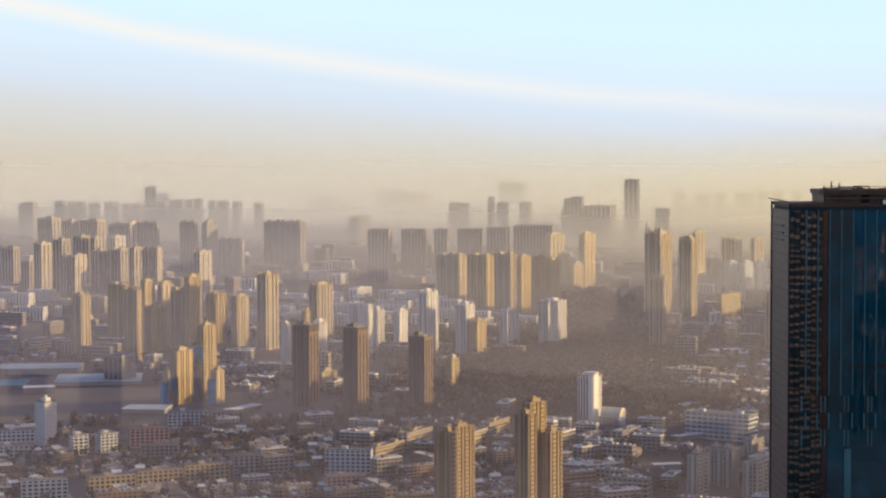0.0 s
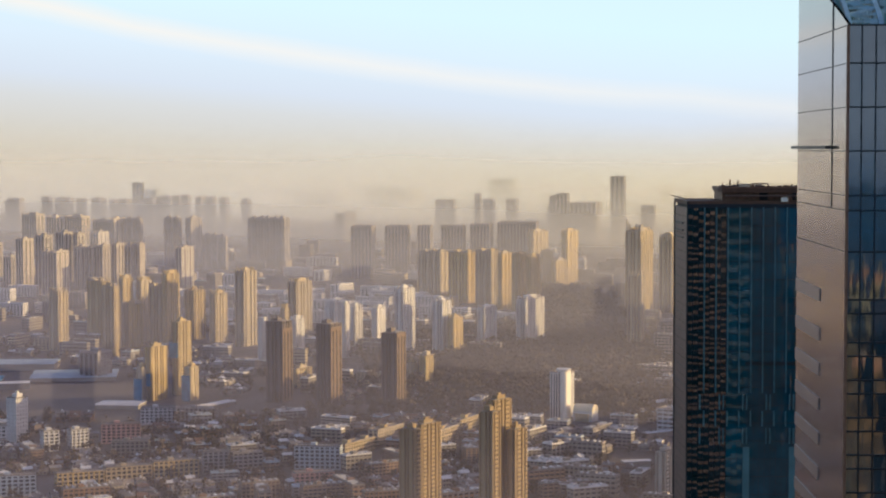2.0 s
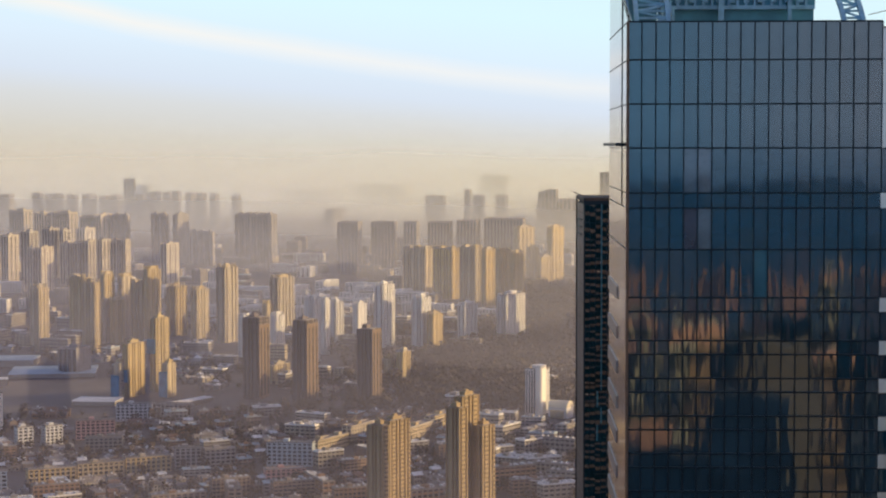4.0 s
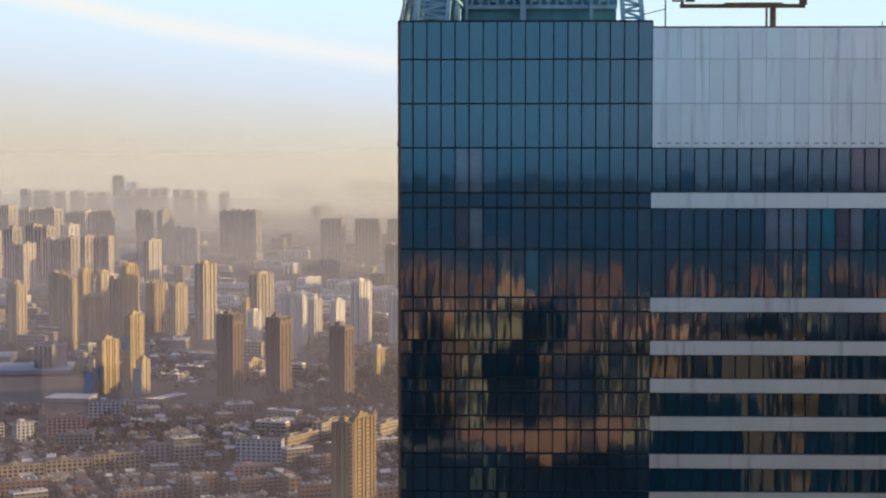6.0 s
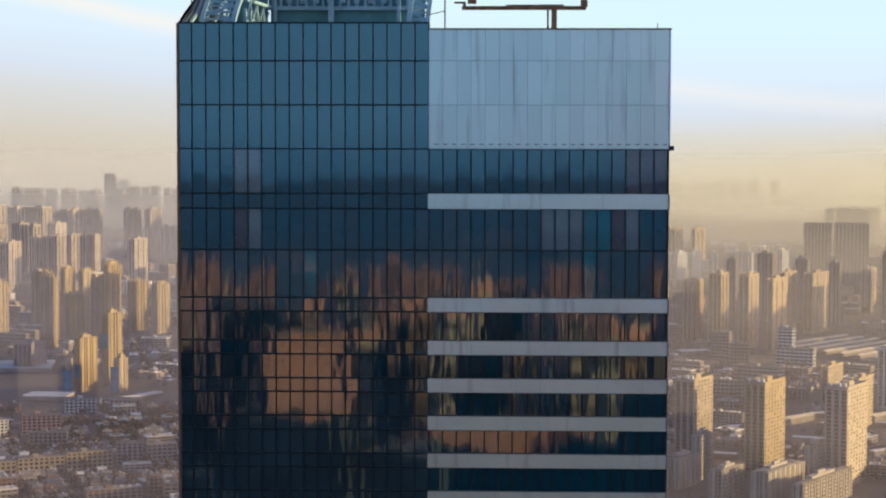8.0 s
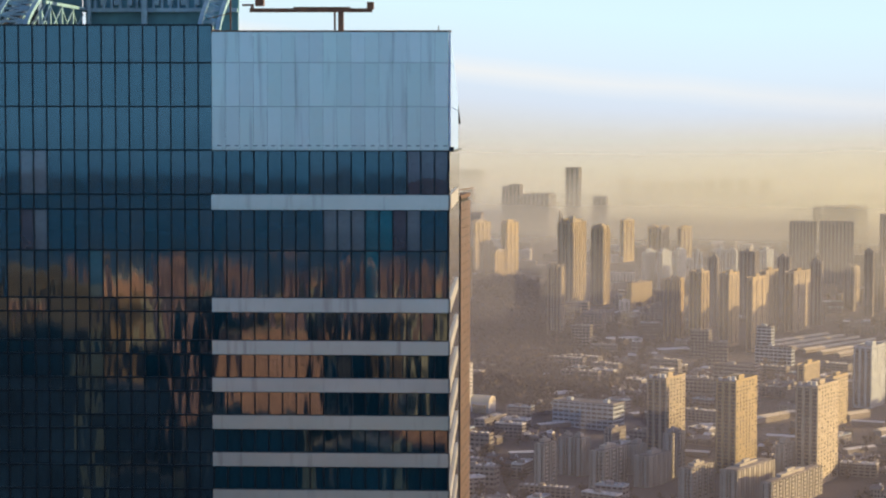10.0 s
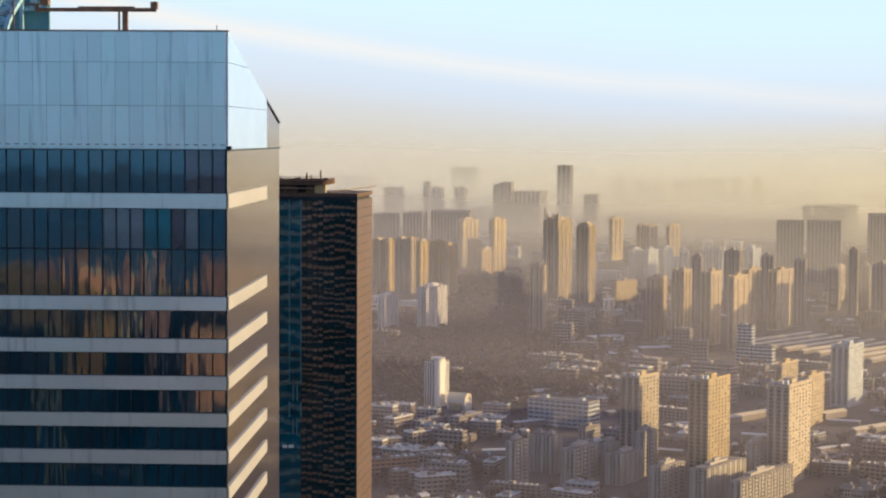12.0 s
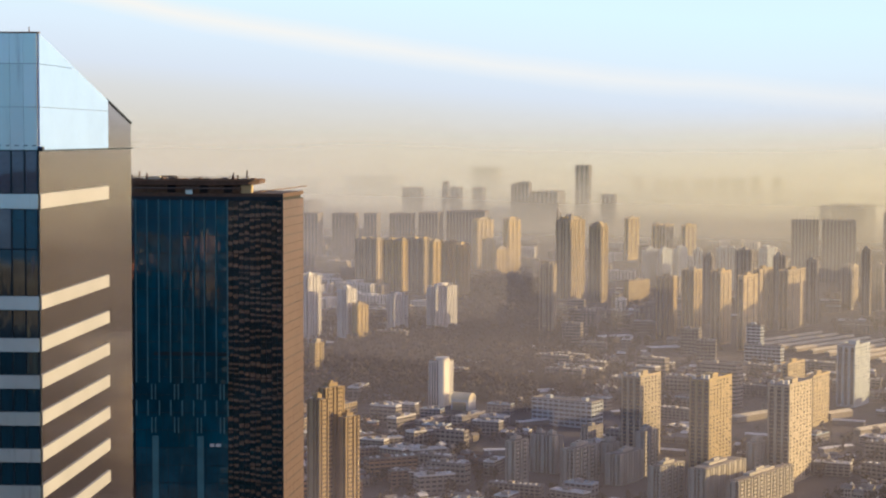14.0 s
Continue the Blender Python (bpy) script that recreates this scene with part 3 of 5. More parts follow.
        part("vent_slot", Build().box(x, -.225, 270.42, x + .42, -.19, 270.52), MULLION, e)
    part("drip_ledge", Build().box(25.69, -.3, 269.9, W + .35, .1, 270.02), MULLION, e)
    part("bracket", Build().box(W + .1, -.35, 269.9, W + .55, .5, 270.35), MULLION, e)

    def slope(y):
        return TOPR - .202 * y
    # east crown: white panels with a sloping top, then glass
    for zt, zb in rows:
        y1, yt = min(D, (TOPR - zb) / .202), min(D, (TOPR - zt) / .202)
        poly = [(.05, zb + .02), (y1, zb + .02)]
        if slope(y1) > zb + .1:
            poly.append((y1, min(slope(y1), zt - .03)))
        if .1 < yt < y1:
            poly.append((yt, zt - .03))
        poly = [(W + .2, y, zz) for y, zz in poly + [(.05, zt - .03)]]
        q = Build()
        n = len(poly)
        q.v = poly + [(x - .18, y, zz) for x, y, zz in poly]
        q.f = [tuple(range(n)), tuple(range(2 * n - 1, n - 1, -1))] + [(i, n + i, n + (i + 1) % n, (i + 1) % n) for i in range(n)]
        # blued copy of the white panel, its colour set against the warm sunlight
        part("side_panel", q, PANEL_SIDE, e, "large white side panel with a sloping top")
    part("crown_body", Build().prism([(25.8, .2), (49.9, .2), (49.9, D), (25.8, D)], 269.5, [TOPR - .1, TOPR - .1, slope(D) - .1, slope(D) - .1]), PANEL, e, "white roof slope")
    part("crown_back", Build().prism([(25.8, D), (50.0, D), (50, 45), (40, 50), (25.8, 50)], 269.5, [slope(D), slope(D), slope(45), slope(50), slope(50)]), GLASS_SIDE, e)
    part("slope_trim", Build().beam((50.05, D, slope(D) + .1), (50.05, 45, slope(45) + .1), .09), MULLION, e)
    part("crown_ledge", Build().box(W - .1, .1, 269.85, W + .3, 45, 270.0), MULLION, e)
    # east, west and back faces
    for name, p0, p1 in (("east_cladding", (50.0, .15), (50.0, 45)), ("west_cladding", (0.0, 32.6), (0.0, .15)), ("back_glazing", (40, 50), (5, 50)),
                         ("corner_glazing", (50, 45), (40, 50)), ("corner_glazing", (5, 50), (0, 32.6))):
        g = Build()
        n = max(1, round(math.dist(p0, p1) / 2.9))
        for zt, zb in levels:
            if zt > 270.1 and name != "west_cladding":
                continue
            for k in range(n):
                a = [p0[i] + (p1[i] - p0[i]) * k / n for i in (0, 1)]
                c = [p0[i] + (p1[i] - p0[i]) * (k + 1) / n for i in (0, 1)]
                o = [rng.gauss(0, .0012) for _ in range(4)]
                g.quad((a[0] + o[0], a[1], zb), (c[0] + o[1], c[1], zb), (c[0] + o[2], c[1], zt), (a[0] + o[3], a[1], zt))
        tagged(part(name, g, GLASS_SIDE if name != "back_glazing" else GLASS, e), kind="stuff")
    # west face: joints, and the screen wall that rises behind the roof edge
    for zt, zb in levels[:7]:
        part("joint", Build().box(-.05, .2, zt - .045, .05, 32.6, zt + .045), MULLION, e)
    for zt, zb in bands[1:]:
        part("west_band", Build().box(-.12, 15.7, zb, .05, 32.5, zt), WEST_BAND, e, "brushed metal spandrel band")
    part("joint", Build().box(-.07, 8.8, 263.9, .05, 9.0, 286), MULLION, e)
    crest = [(32.6, 300.0), (22, 292.5), (12, 286.4), (4, 284.1)]
    part("west_screen", Build().quad((0.02, 0.1, TOP), *[(.02, y, z) for y, z in [(32.6, TOP)] + crest])
         .quad((0.35, 32.6, TOP), (.35, 0.1, TOP), *[(.35, y, z) for y, z in crest[::-1]]), GLASS_SIDE, e)
    for k in range(5):
        y = 3 + 5 * k
        part("screen_rail", Build().tube([(.6 + .25 * k, y, TOP - .2), (.6 + .25 * k, y + 6, TOP + 1.6), (.6 + .25 * k, y + 12, TOP + 4.5)], .14), STEEL_BLUE, e)
    part("west_ledge", Build().box(-.7, 9.0, 270.2, .05, 33.1, 270.55), MULLION, e)
    # roof of the west half
    part("roof_deck", Build().box(.3, .3, 269.5, 25.6, 32, TOP - .3), ROOF, e)
    part("screen_wall", Build().box(5.6, 32.2, TOP - .3, 23.9, 32.6, 286.4), SHEET_BLUE, e, "blue recess under the screen")
    sheet = part("screen_wall", Build().box(5.4, 31.8, 286.4, 24.0, 32.4, 300), SHEET_BLUE, e, "blue ribbed sheet screen on the roof")
    for k in range(18):
        x = 5.9 + k * 1.0
        part("rib", Build().box(x - .15, 31.4, 286.6, x + .15, 31.82, 300), STEEL_BLUE, sheet)
    for k in range(10):
        part("bracket", Build().box(7.6 + k * 1.6, 31.2, 287.0, 8.2 + k * 1.6, 31.8, 287.7), STEEL_BLUE, sheet)
    part("beam", Build().box(5.4, 31.2, 286.2, 23.9, 31.9, 286.65), STEEL_BLUE, e)
    for x, r in ((6.3, .17), (12.9, .32), (20.9, .2)):
        part("post", Build().box(x - r, 30.6, TOP - .3, x + r, 31.1, 299), STEEL_BLUE, e)
    # curved lattice trusses that climb backwards from the roof edge
    def arc(x, t, back):
        return (x + .3 * t, back + 15 * t ** 1.1, TOP - .25 + 7.5 * t ** .8)
    for xa, xb, back in ((1.35, 4.7, 6.4), (23.2, 25.2, 7.4)):
        for x in (xa, xb):
            chord = part("truss_chord", Build().tube([arc(x, k / 12, back) for k in range(13)], .24), STEEL_BLUE, e, "pale blue curved steel chord")
        for k in range(11):
            t0, t1 = k / 11, (k + 1) / 11
            part("truss_bar", Build().beam(arc(xa, t1, back), arc(xb, t1, back), .12), STEEL_BLUE, chord)
            pair = (arc(xa, t0, back), arc(xb, t1, back)) if k % 2 == 0 else (arc(xb, t0, back), arc(xa, t1, back))
            part("truss_bar", Build().beam(*pair, .12), STEEL_BLUE, chord)
    part("lattice_backing", Build().box(.6, 31.0, TOP - .3, 5.4, 31.3, 299), SHEET_BLUE, e, "blue sheet behind the lattice")
    # braced side frame that runs back from the truss to the screen
    rail = part("side_rail", Build().beam((5.3, 13, 286.1), (5.85, 31.4, 286.5), .17), STEEL_BLUE, e, "pale blue rail of the side frame")
    posts = (10.5, 14.5, 20, 25.5)
    for y0, y1 in zip(posts, posts[1:] + (31,)):
        part("frame_post", Build().box(5.35, y0 - .2, TOP - .3, 5.65, y0 + .2, 286.2 if y0 > 12 else 285.0), STEEL_BLUE, rail)
        part("frame_brace", Build().beam((5.5, y0, TOP), (5.5, y1, 285.9), .08), STEEL_BLUE, rail)
        part("frame_brace", Build().beam((5.5, y1, TOP), (5.5, y0, 285.9 if y0 > 12 else 284.9), .08), STEEL_BLUE, rail)
    return e


office_tower()


def cleaning_rig():
    e = thing("cleaning_crane", "brown steel window-cleaning crane standing on the tower roof", "crane", m=pose(38.5, 5.4, 282.0))
    part("post", Build().box(-.28, -.25, 0, .28, .25, 2.7).box(-.75, -.12, 0, -.55, .12, 2.6), RUST, e)
    arm = part("arm", Build().box(-9.6, -.22, 2.45, 3.3, .22, 2.85).box(-5.0, -.18, 2.85, 1.0, .18, 3.0), RUST, e)
    part("counterweight", Build().box(2.75, -.4, 2.75, 3.45, .4, 3.5), RUST, arm)
    part("winch", Build().box(-9.0, -.45, 3.1, -8.1, .45, 3.9).box(-9.5, -.15, 2.6, -9.2, .15, 3.3).box(-10.4, -.12, 3.1, -9.2, .12, 3.3), RUST, arm)
    part("base", Build().box(-.9, -.6, 0, .9, .6, .2), RUST, e)


cleaning_rig()
mast = thing("lightning_rod", "thin metal rod on the white roof edge", "rod", m=pose(48.9, 1.0, 282.0))
part("rod", Build().beam((0, 0, 0), (0, 0, .8), .04), RUST, mast)
mast2 = thing("roof_pole", "slim rusty pole with stay wires beside the roof truss", "pole", m=pose(27.2, 3.0, 282.0))
part("pole", Build().beam((0, 0, 0), (0, 0, 6), .07), RUST, mast2)
part("stay_wire", Build().beam((0, 0, 2.2), (-2.4, 0, 1.6), .04), RUST, mast2)


# ---- the second tower behind it ----
def second_tower():
    e = thing("glass_tower", "dark teal glass tower with slim fins and roof deck", "office tower", m=pose(0, 0, 0))
    H, X0, X1, Y = 258.8, 4.9, 46.0, 217.0
    plan = [(X0, Y), (X1, Y), (47.8, 239.4), (4.1, 238.0)]
    part("core", Build().prism([(X0 + .4, Y + .4), (X1 - .4, Y + .4), (47.2, 239), (4.6, 237.6)], 0, H - .5), CORE, e)
    rng = random.Random(9)
    rows = [H - 1.4 - 3.9 * k for k in range(66)]
    n = 34
    for k in range(len(rows) - 1):
        rows_up = k < 14
        if k in (0, 14):
            flat, bowed = Build(), Build()
        for c in range(n):
            x0, x1 = X0 + (X1 - X0) * c / n + .03, X0 + (X1 - X0) * (c + 1) / n - .03
            zt, zb = rows[k] - .05, rows[k + 1] + .05
            warped = c < 7 or c > 23
            if warped:                      # each pane sags a little, so every storey mirrors the skyline once more
                f1, f2 = noise.noise(Vector((x0 * .16, k * .8, 1))), noise.noise(Vector((x0 * .11, k * .6, 9)))
                if c % 2 == 0:
                    tilt, sag = rng.gauss(0, .0032), rng.uniform(.3, 1.5)
                deep, skew, lean = (-.0062 - .007 * f1) * sag, rng.gauss(0, .002), .012 * f2 + tilt
                m = len(bowed.v)
                for j in range(6):
                    f = j / 5
                    o = 4 * deep * f * (1 - f)
                    bowed.v += [(x0, Y + o + lean * f * 4, zb + (zt - zb) * f), (x1, Y + o + skew + lean * f * 4, zb + (zt - zb) * f)]
                bowed.f += [(m + 2 * j, m + 2 * j + 1, m + 2 * j + 3, m + 2 * j + 2) for j in range(5)]
            else:
                t1, t2 = rng.gauss(0, .0012), rng.gauss(0, .0016)
                flat.quad(*[(x, Y + t1 * (z - zb) + t2 * (x - x0), z) for x, z in ((x0, zb), (x1, zb), (x1, zt), (x0, zt))])
        if k in (13, len(rows) - 2):
            tagged(part("front_panes", flat, GLASS_TEAL, e), kind="stuff")
            o = part("bowed_panes", bowed, GLASS_BOWED, e, "sagging panes with broken reflections")
            for p in o.data.polygons:
                p.use_smooth = True
            tagged(o, kind="stuff")
    for k in range(14):
        part("transom", Build().box(X0, Y - .06, rows[k] - .07, X1, Y + .1, rows[k] + .07), MULLION, e)
    for c in list(range(1, 8)) + list(range(24, n)):
        x = X0 + (X1 - X0) * c / n
        part("mullion", Build().box(x - .06, Y - .08, 20, x + .06, Y + .06, H - 1.4), MULLION, e)
    part("dark_storey", Build().box(17.5, Y - .12, 223.2, X1 - 11.5, Y + .1, 224.0), MULLION, e)
    part("head_band", Build().box(X0, Y - .05, H - 1.4, X1, Y + .1, H - .6), MULLION, e)
    # tall fins above, three storeys of short staggered ones below, then two pale piers
    for k in range(14):
        x = 8.6 + k * 2.53
        if x < X1 - 12:
            part("fin", Build().box(x - .11, Y - .42, 217.2, x + .11, Y + .05, H - 1.3), FIN, e, "slim teal fin")
    for r, z in enumerate((213.6, 210.0, 206.2)):
        for k in range(13):
            x = 8.6 + (k * 2.53 if r == 1 else k * 2.53 + (.85 if k % 2 else -.85))
            if x < X1 - 12:
                part("short_fin", Build().box(x - .13, Y - .42, z - .1, x + .13, Y + .05, z + 3.3), FIN, e, "slim teal fin")
    for x in (17.8, 27.8):
        part("pier", Build().box(x - .7, Y - .2, 150, x + .7, Y + .06, 205.4), FIN, e, "paler teal pier")
    part("sign", Build().box(29.9, Y - .35, 203.1, 30.9, Y - .2, 203.8).box(31.2, Y - .35, 203.1, 32.3, Y - .2, 203.8), WHITE, e, "small white sign with two marks")
    for name, p0, p1 in (("side_cladding", (X1, Y), (47.8, 239.4)), ("side_cladding", (4.1, 238.0), (X0, Y))):
        g, joints = Build(), Build()
        m = 6
        for k in range(len(rows) - 1):
            for half in (0, 1):
                zt, zb = rows[k] - 1.95 * half - .04, rows[k] - 1.95 * (half + 1) + .04
                for c in range(m):
                    a = [p0[i] + (p1[i] - p0[i]) * c / m for i in (0, 1)]
                    d = [p0[i] + (p1[i] - p0[i]) * (c + 1) / m for i in (0, 1)]
                    o = [rng.gauss(0, .012) for _ in range(4)]
                    g.quad((a[0] + o[0], a[1], zb), (d[0] + o[1], d[1], zb), (d[0] + o[2], d[1], zt), (a[0] + o[3], a[1], zt))
            joints.beam((p0[0], p0[1], rows[k]), (p1[0], p1[1], rows[k]), .07)
        tagged(part(name, g, BRONZE, e, "bronze metal side cladding"), kind="stuff")
        tagged(part("side_joints", joints, MULLION, e), kind="stuff")
    part("parapet", Build().prism(plan, H - .7, H + .1), DARK_STEEL, e, "dark parapet")
    part("corner_trim", Build().box(X1 - .2, Y - .15, 0, X1 + .15, Y + .2, H), MULLION, e)
    part("corner_trim", Build().box(X0 - .15, Y - .15, 0, X0 + .15, Y + .2, H), MULLION, e)
    part("west_edge", Build().box(3.85, 237.8, 0, 4.25, 238.3, H + .1), MULLION, e)
    part("roof_rail", Build().beam((41, Y + .4, H + .5), (48.6, 239.6, H + 1.2), .1).beam((41, Y + .4, H + .8), (46.3, Y + .2, H + .6), .08), DARK_STEEL, e)
    part("west_rail", Build().beam((X0 - .1, Y, H + .45), (3.3, 238.6, H + .8), .1).beam((X0, Y, H + .45), (12, Y, H + .4), .08), DARK_STEEL, e)
    for k in range(3):
        part("louvre", Build().beam((4.02, 234.2, H - 4.9 - k * 1.6), (4.5, 223, H - 4.9 - k * 1.6), .16), MULLION, e, "dark louvre slot")
    # roof deck: set-back storey, overhanging slab, rails and plant
    part("plant_storey", Build().box(12.5, Y + 1.2, H, 37.0, 234, H + 2.2), RUST, e)
    for x in (20.5, 27.6, 33.0):
        part("plant_opening", Build().box(x, Y + 1.05, H + .2, x + 1.8, Y + 1.3, H + 1.8), CORE, e, "dark opening under the roof slab")
    slab = part("roof_slab", Build().prism([(12.2, Y - .6), (39.4, Y - .6), (40.2, Y + 3), (39.6, 235), (12.2, 235), (11.6, Y + 2)], H + 2.0, H + 3.0), DARK_STEEL, e, "dark overhanging roof slab")
    part("slab_edge", Build().beam((11.8, Y - .7, H + 3.0), (39.8, Y - .7, H + 3.0), .16), RUST, slab)
    part("slab_nose", Build().prism([(38.8, Y - .9), (40.9, Y + .6), (40.9, Y + 2), (38.8, Y + 2)], H + 2.2, [H + 2.6, H + 3.3, H + 3.3, H + 2.7]), DARK_STEEL, slab)
    for k in range(22):
        x = 12.6 + k * 1.22 + rng.uniform(-.3, .3)
        part("roof_unit", Build().box(x, Y + 1 + rng.uniform(0, 4), H + 3.0, x + rng.uniform(.5, 1.6), Y + 6, H + 3.0 + rng.uniform(.15, .5)), rng.choice((DARK_STEEL, RUST, BRONZE)), slab)
    part("handrail", Build().beam((13, Y + .3, H + 3.7), (38.6, Y + .3, H + 3.7), .05), DARK_STEEL, slab)
    part("slab_lip", Build().box(13.2, Y - .9, H + 1.05, 36.8, Y + 1.2, H + 1.3), BRONZE, e, "pale lower slab edge")
    for x, hgt in ((12.6, .9), (14.2, 1.7), (15.9, 1.4), (22.4, .5), (27.5, .6), (35.0, 1.5), (36.0, 1.0), (38.0, 2.0), (34.8, .8)):
        part("vent_pipe", Build().beam((x, Y + 1.6, H + 2.9), (x, Y + 1.6, H + 3.1 + hgt), .14), DARK_STEEL, slab)
    part("hatch_frame", Build().box(19, Y + 2, H + 3.6, 22.5, Y + 2.3, H + 3.9).box(19, Y + 2, H + 2.9, 19.2, Y + 2.3, H + 3.6).box(22.3, Y + 2, H + 2.9, 22.5, Y + 2.3, H + 3.6), DARK_STEEL, e)
    part("plant_box", Build().box(16.2, Y + 2, H + 2.9, 18.6, Y + 6, H + 3.7), ROOF_GOLD, e, "pale roof box")
    part("lit_window", Build().box(24.9, Y - 1.0, H - .1, 26.4, Y + .2, H + .85), PANEL, e, "small pale cabin")
    part("stair_cabin", Build().box(36.9, Y + .2, H + .1, 39.2, Y + 2.6, H + 1.9), CREAM, e, "small yellow cabin")


second_tower()

# ---- towers in the middle distance ----
estate([(-518, 1860, 13.0, 16.5, 69), (-509, 2020, 23.2, 11.7, 62), (-459, 1848, 18.1, 9, 76), (-461, 1943, 7, 17.7, 74), 
        (-457, 1910, 7, 19.5, 47), (-443, 1958, 7, 20.1, 70), (-443, 1910, 7, 18.6, 49), (-420, 1922, 19.9, 9, 67), 
        (-404, 1911, 7, 23.1, 83), (-387, 1973, 13.6, 22.0, 57), (-357, 1952, 8.7, 23.2, 56), (-321, 1919, 12.2, 25.5, 85), 
        (-271, 2018, 11.7, 34.8, 62), (-284, 2001, 7, 20.2, 34)],
       "tall cream apartment tower with vertical bays and roof frames", CREAM, -27, crown=4, group="cream towers")
site = estate([(-340, 1603, 7.4, 20.8, 72), (-360, 1577, 7, 25.4, 52), (-371, 1566, 7, 9, 35), (-325, 1567, 7, 12.5, 35)],
       "unfinished concrete tower partly wrapped in blue netting", CREAM, -27, group="building site", storey=3.2)
for o, w, d, z, hh in ((site[0], 7.4, 20.8, 36, 14), (site[1], 7, 25.4, 14, 12), (site[2], 7, 9, 2, 20), (site[3], 7, 12.5, 0, 24)):
    part("safety_net", Build().box(-w / 2 - 3, -d / 2 - .8, z, w / 2 - .5, -d / 2 - .3, z + hh), NET, o, "blue safety netting")
# umber front and warmer side wall: shade and sun put into the colours
dark = estate([(-239, 1537, 17.0, 19.4, 82), (-190, 1500, 14.6, 22.1, 85), (-130, 1461, 15.1, 18.5, 83)],
       "slim apartment tower with shaded front and sunlit side put into its colours", UMBER, -22, group="dark towers", bay=4.0)
for o, (w, d, h) in zip(dark, ((17.0, 19.4, 68), (14.6, 22.1, 71), (15.1, 18.5, 69))):
    part("side_wall", Build().box(w / 2 + .02, -d / 2, 0, w / 2 + .35, d / 2 - .5, h), SUNLIT_RUSSET, o, "side wall with sunlight put into its warmer colour")
    for u in (-.30, .02, .32):
        part("window_slot", Build().box(w / 2 + .3, u * d - 1.1, 3, w / 2 + .42, u * d + 1.1, h - 3), WINDOW, o, "dark window slot")
estate([(-118, 1558, 7, 9.5, 40), (-105, 1560, 7, 14.9, 47), (-244, 1611, 7, 21.4, 23), (-227, 1614, 7, 27.5, 26)],
       "slim cream block between the dark towers", CREAM, -27, group="slim blocks")
estate([(-208, 1745, 11.2, 14.3, 71), (-201, 1806, 7, 9.9, 62), (-198, 1914, 8.5, 18.5, 46), (-171, 1895, 7, 20.0, 47), 
        (-135, 1763, 9.7, 26.9, 84), (-97, 1762, 11.5, 21.4, 71), (-51, 1847, 8.6, 32.1, 53), (-4, 1868, 11.2, 52.3, 61), 
        (-288, 1806, 7, 9.3, 43), (-252, 1810, 7, 19.0, 46)],
       "white apartment tower with projecting roof frame", WHITE, -24, crown=3, group="white towers", bay=4.0)
estate([(-83, 1756, 7, 20.7, 55)],
       "golden tower beside a white one", CREAM, -27, crown=3)
estate([(-127, 2369, 35.6, 23.0, 63), (-87, 2323, 30.3, 24.6, 67), (-54, 2284, 24.5, 21.8, 72), (-31, 2252, 7, 27.6, 72), 
        (-12, 2220, 8.2, 30.5, 74), (18, 2605, 9.4, 46.0, 72), (29, 2513, 7, 26.7, 50), (47, 2497, 7, 35.3, 39), (62, 2523, 9.1, 34.3, 79), 
        (5, 2192, 7, 24.7, 74)],
       "ochre apartment tower with deep vertical bays", CREAM, -30, crown=3, group="ochre towers")
estate([(-242, 2639, 31.5, 34.4, 77), (-192, 2668, 35.1, 27.9, 75), (-150, 2654, 19.6, 30.0, 76), (-109, 2712, 33.7, 34.9, 72), 
        (-66, 2727, 30.3, 50.1, 73), (-10, 2753, 60.1, 50.6, 74)],
       "grey slab tower standing in haze", GREY, -6, group="grey slabs", flat=True)
spires = estate([(141, 2246, 20.3, 46.5, 102), (111, 1881, 16.7, 9.6, 84), (176, 2217, 17.2, 23.1, 96)],
       "brown and cream tower with stepped top", CREAM, -25, crown=4, group="stepped towers")
part("spire", Build().box(-9.6, -21, 102, -8.4, -19, 117).box(-6.2, -21, 102, -5, -19, 112).box(2.5, -21, 102, 3.7, -19, 111).box(6, -20, 102, 9.5, -12, 110), GREY, spires[0], "pointed roof fins")
part("stepped_top", Build().box(-6, -8, 96, 6, 8, 100).box(-3.5, -5, 100, 3.5, 5, 102), CREAM, spires[2], "stepped roof storey")
estate([(-791, 2611, 22.1, 15.0, 54), (-699, 2431, 13.2, 23.3, 75), (-724, 2450, 14.5, 15.6, 49), (-687, 2493, 16.5, 20.1, 75), 
        (-652, 2372, 8.8, 15.4, 63), (-636, 2377, 7, 27.1, 63), (-676, 2573, 14.7, 22.3, 73), (-654, 2570, 8.3, 18.3, 71), 
        (-631, 2493, 9.1, 28.7, 59), (-613, 2489, 7, 22.0, 60), (-599, 2488, 7, 18.0, 62), (-644, 2665, 16.0, 26.5, 66)],
       "pale apartment tower with vertical cream stripes, hazy", STRIPE, -24, group="pale towers", strips=True)
estate([(-639, 2777, 8.8, 30.9, 79), (-584, 2511, 9.0, 21.1, 62), (-571, 2528, 12.0, 12.9, 59), (-556, 2528, 8.0, 13.0, 60), 
        (-474, 2424, 10.3, 31.2, 64), (-794, 2866, 29.4, 22.8, 80), (-770, 2913, 20.1, 20.3, 73), (-734, 2918, 35.1, 23.8, 73), 
        (-680, 2861, 34.1, 9, 70)],
       "slim pale apartment tower with dark stair slots", STRIPE, -24, group="pale towers", strips=True)
